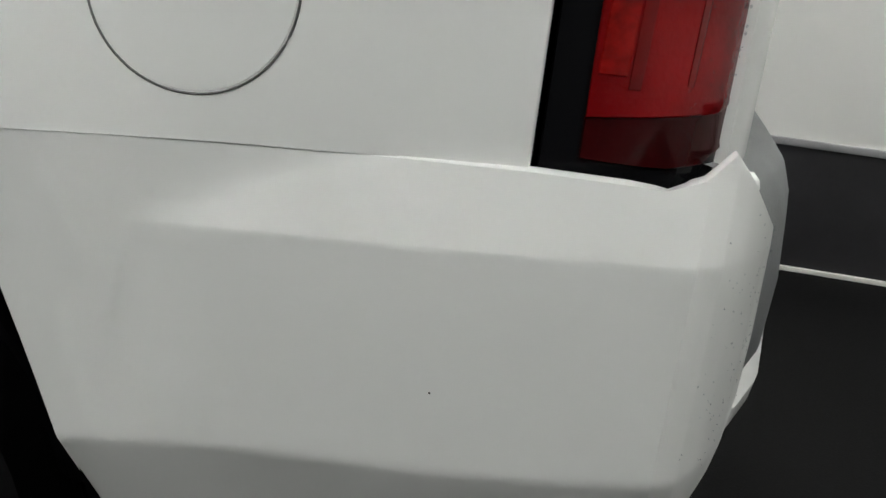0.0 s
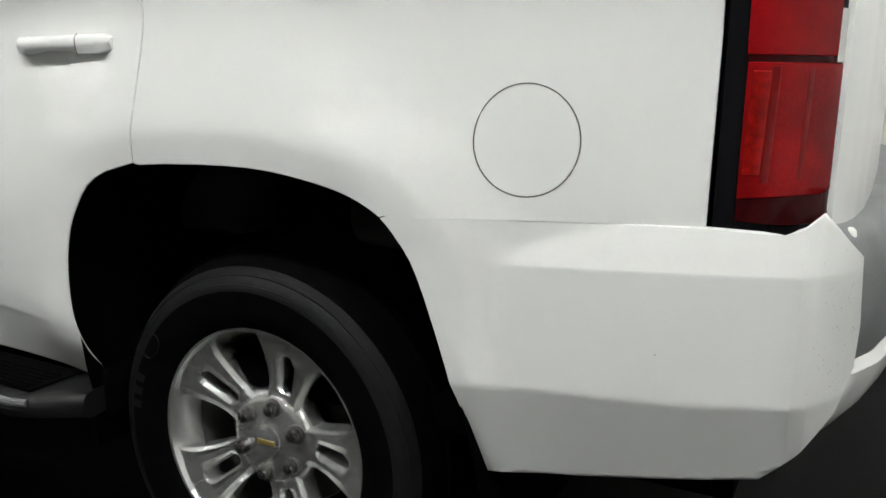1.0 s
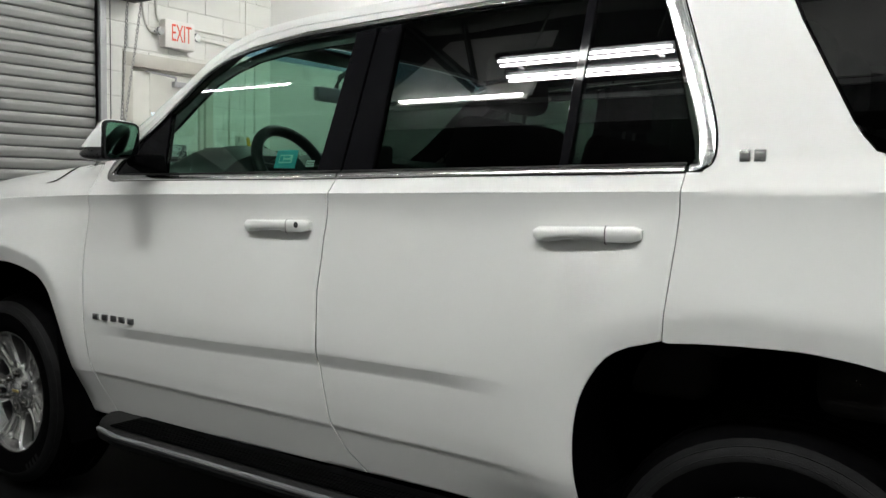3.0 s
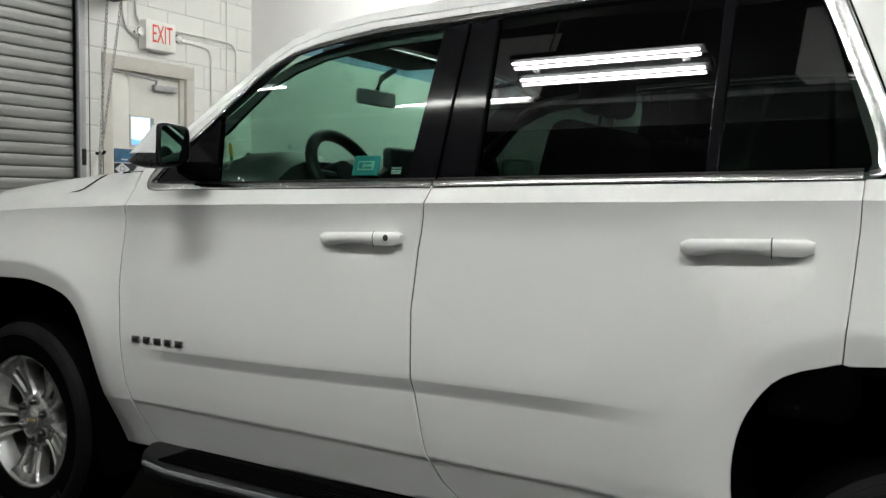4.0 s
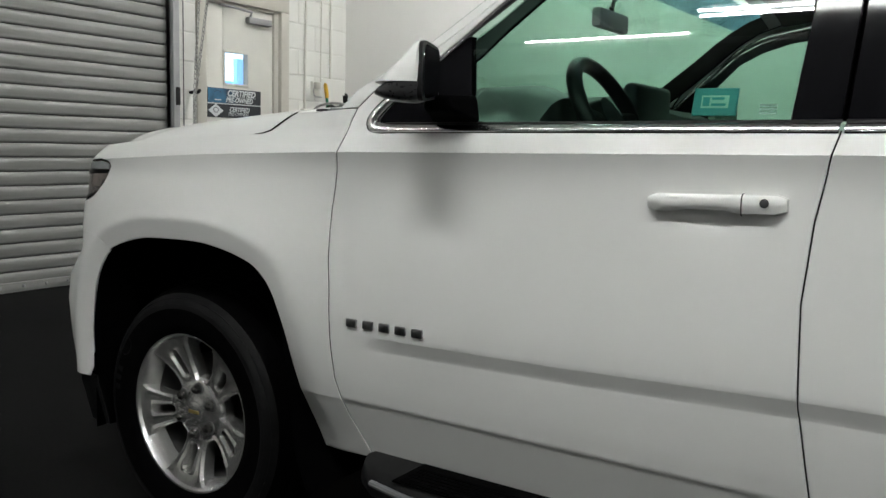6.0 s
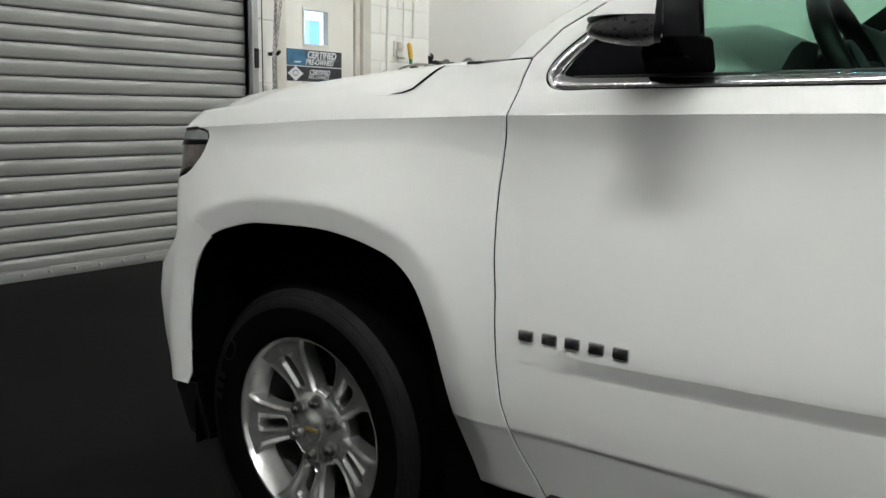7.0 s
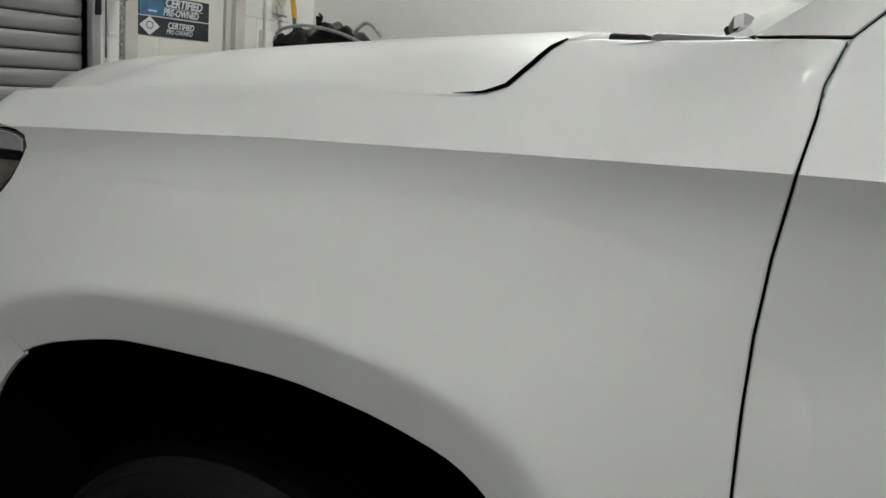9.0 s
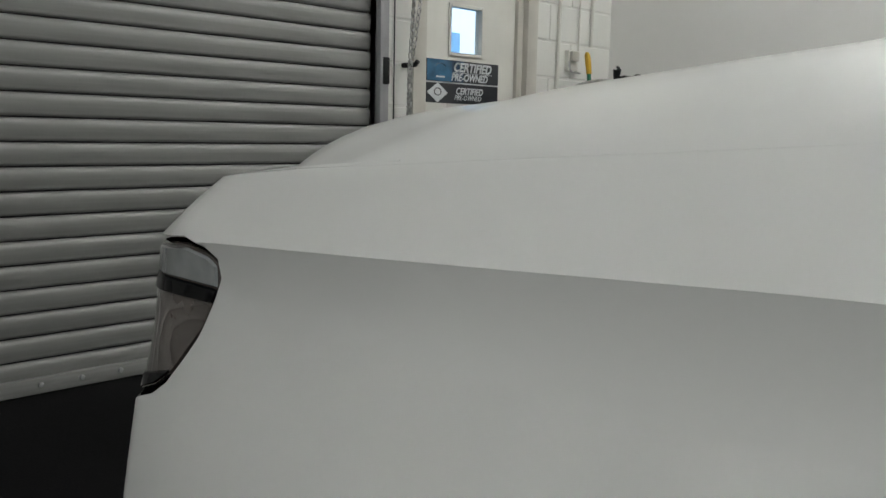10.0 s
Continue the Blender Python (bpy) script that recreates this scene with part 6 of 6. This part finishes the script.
part("door_card", bm_prism([(1.78, 0.5), (1.78, 1.26), (2.7, 1.27), (2.62, 1.03), (2.46, 0.97), (2.42, 0.5)], 0.11, 0.14), DASH, car)
part("door_card", bm_prism([(0.7, 0.5), (0.75, 1.24), (1.72, 1.26), (1.72, 0.5)], 2 * MID - 0.14, 2 * MID - 0.11), DASH, car)
part("door_card", bm_prism([(1.78, 0.5), (1.78, 1.26), (2.7, 1.27), (2.62, 1.03), (2.46, 0.97), (2.42, 0.5)], 2 * MID - 0.14, 2 * MID - 0.11), DASH, car)
part("pillar_cover", bm_prism([(1.63, 1.26), (1.70, 1.7), (1.86, 1.7), (1.86, 1.26)], 2 * MID - 0.2, 2 * MID - 0.17), DASH, car)
part("visor", bm_box(1.12, 1.30, 0.36, 0.85, 1.70, 1.715, 0.006), HEADLINER, car)
rv = part("rear_view_mirror", bm_box(0.905, 0.94, 0.82, 1.05, 1.59, 1.65, 0.012), GREY_PLASTIC, car)
part("mirror_stalk", bm_tube([(0.915, 0.95, 1.65), (0.92, 0.97, 1.70), (0.95, MID, 1.74)], 0.012, 8), BLACK_PLASTIC, rv)

# window sticker on the far front glass side of the driver's door
st = thing("window_sticker", "teal sticker with a white panel on the door glass", "sticker")
part("sheet", panel([(1.470, 1.292), (1.555, 1.292), (1.555, 1.345), (1.470, 1.345)], gplane(0.0165), dx=0.2, dz=0.1, gap=0, ret=0.0008), STICKER_TEAL, st)
part("text_bar", panel([(1.486, 1.307), (1.539, 1.307), (1.539, 1.331), (1.486, 1.331)], gplane(0.0155), dx=0.2, dz=0.1, gap=0, ret=0.0004), PALE_TEAL, st)
for z0_, x1_ in ((1.323, 1.53), (1.311, 1.534)):
    part("text_bar", panel([(1.506, z0_), (x1_, z0_), (x1_, z0_ + 0.0045), (1.506, z0_ + 0.0045)], gplane(0.0148), dx=0.2, dz=0.1, gap=0, ret=0.0003), STICKER_TEAL, st)
part("emblem_bar", panel([(1.489, 1.311), (1.502, 1.311), (1.502, 1.328), (1.489, 1.328)], gplane(0.0148), dx=0.2, dz=0.1, gap=0, ret=0.0003), STICKER_TEAL, st)
mk = thing("glass_mark", "tiny white printed mark low on the door glass", "marking")
for z0_ in (1.296, 1.303, 1.310):
    part("text_bar", panel([(1.60, z0_), (1.63, z0_), (1.63, z0_ + 0.003), (1.60, z0_ + 0.003)], gplane(0.0165), dx=0.2, dz=0.1, gap=0, ret=0.0004), SIGN_SILVER, mk)
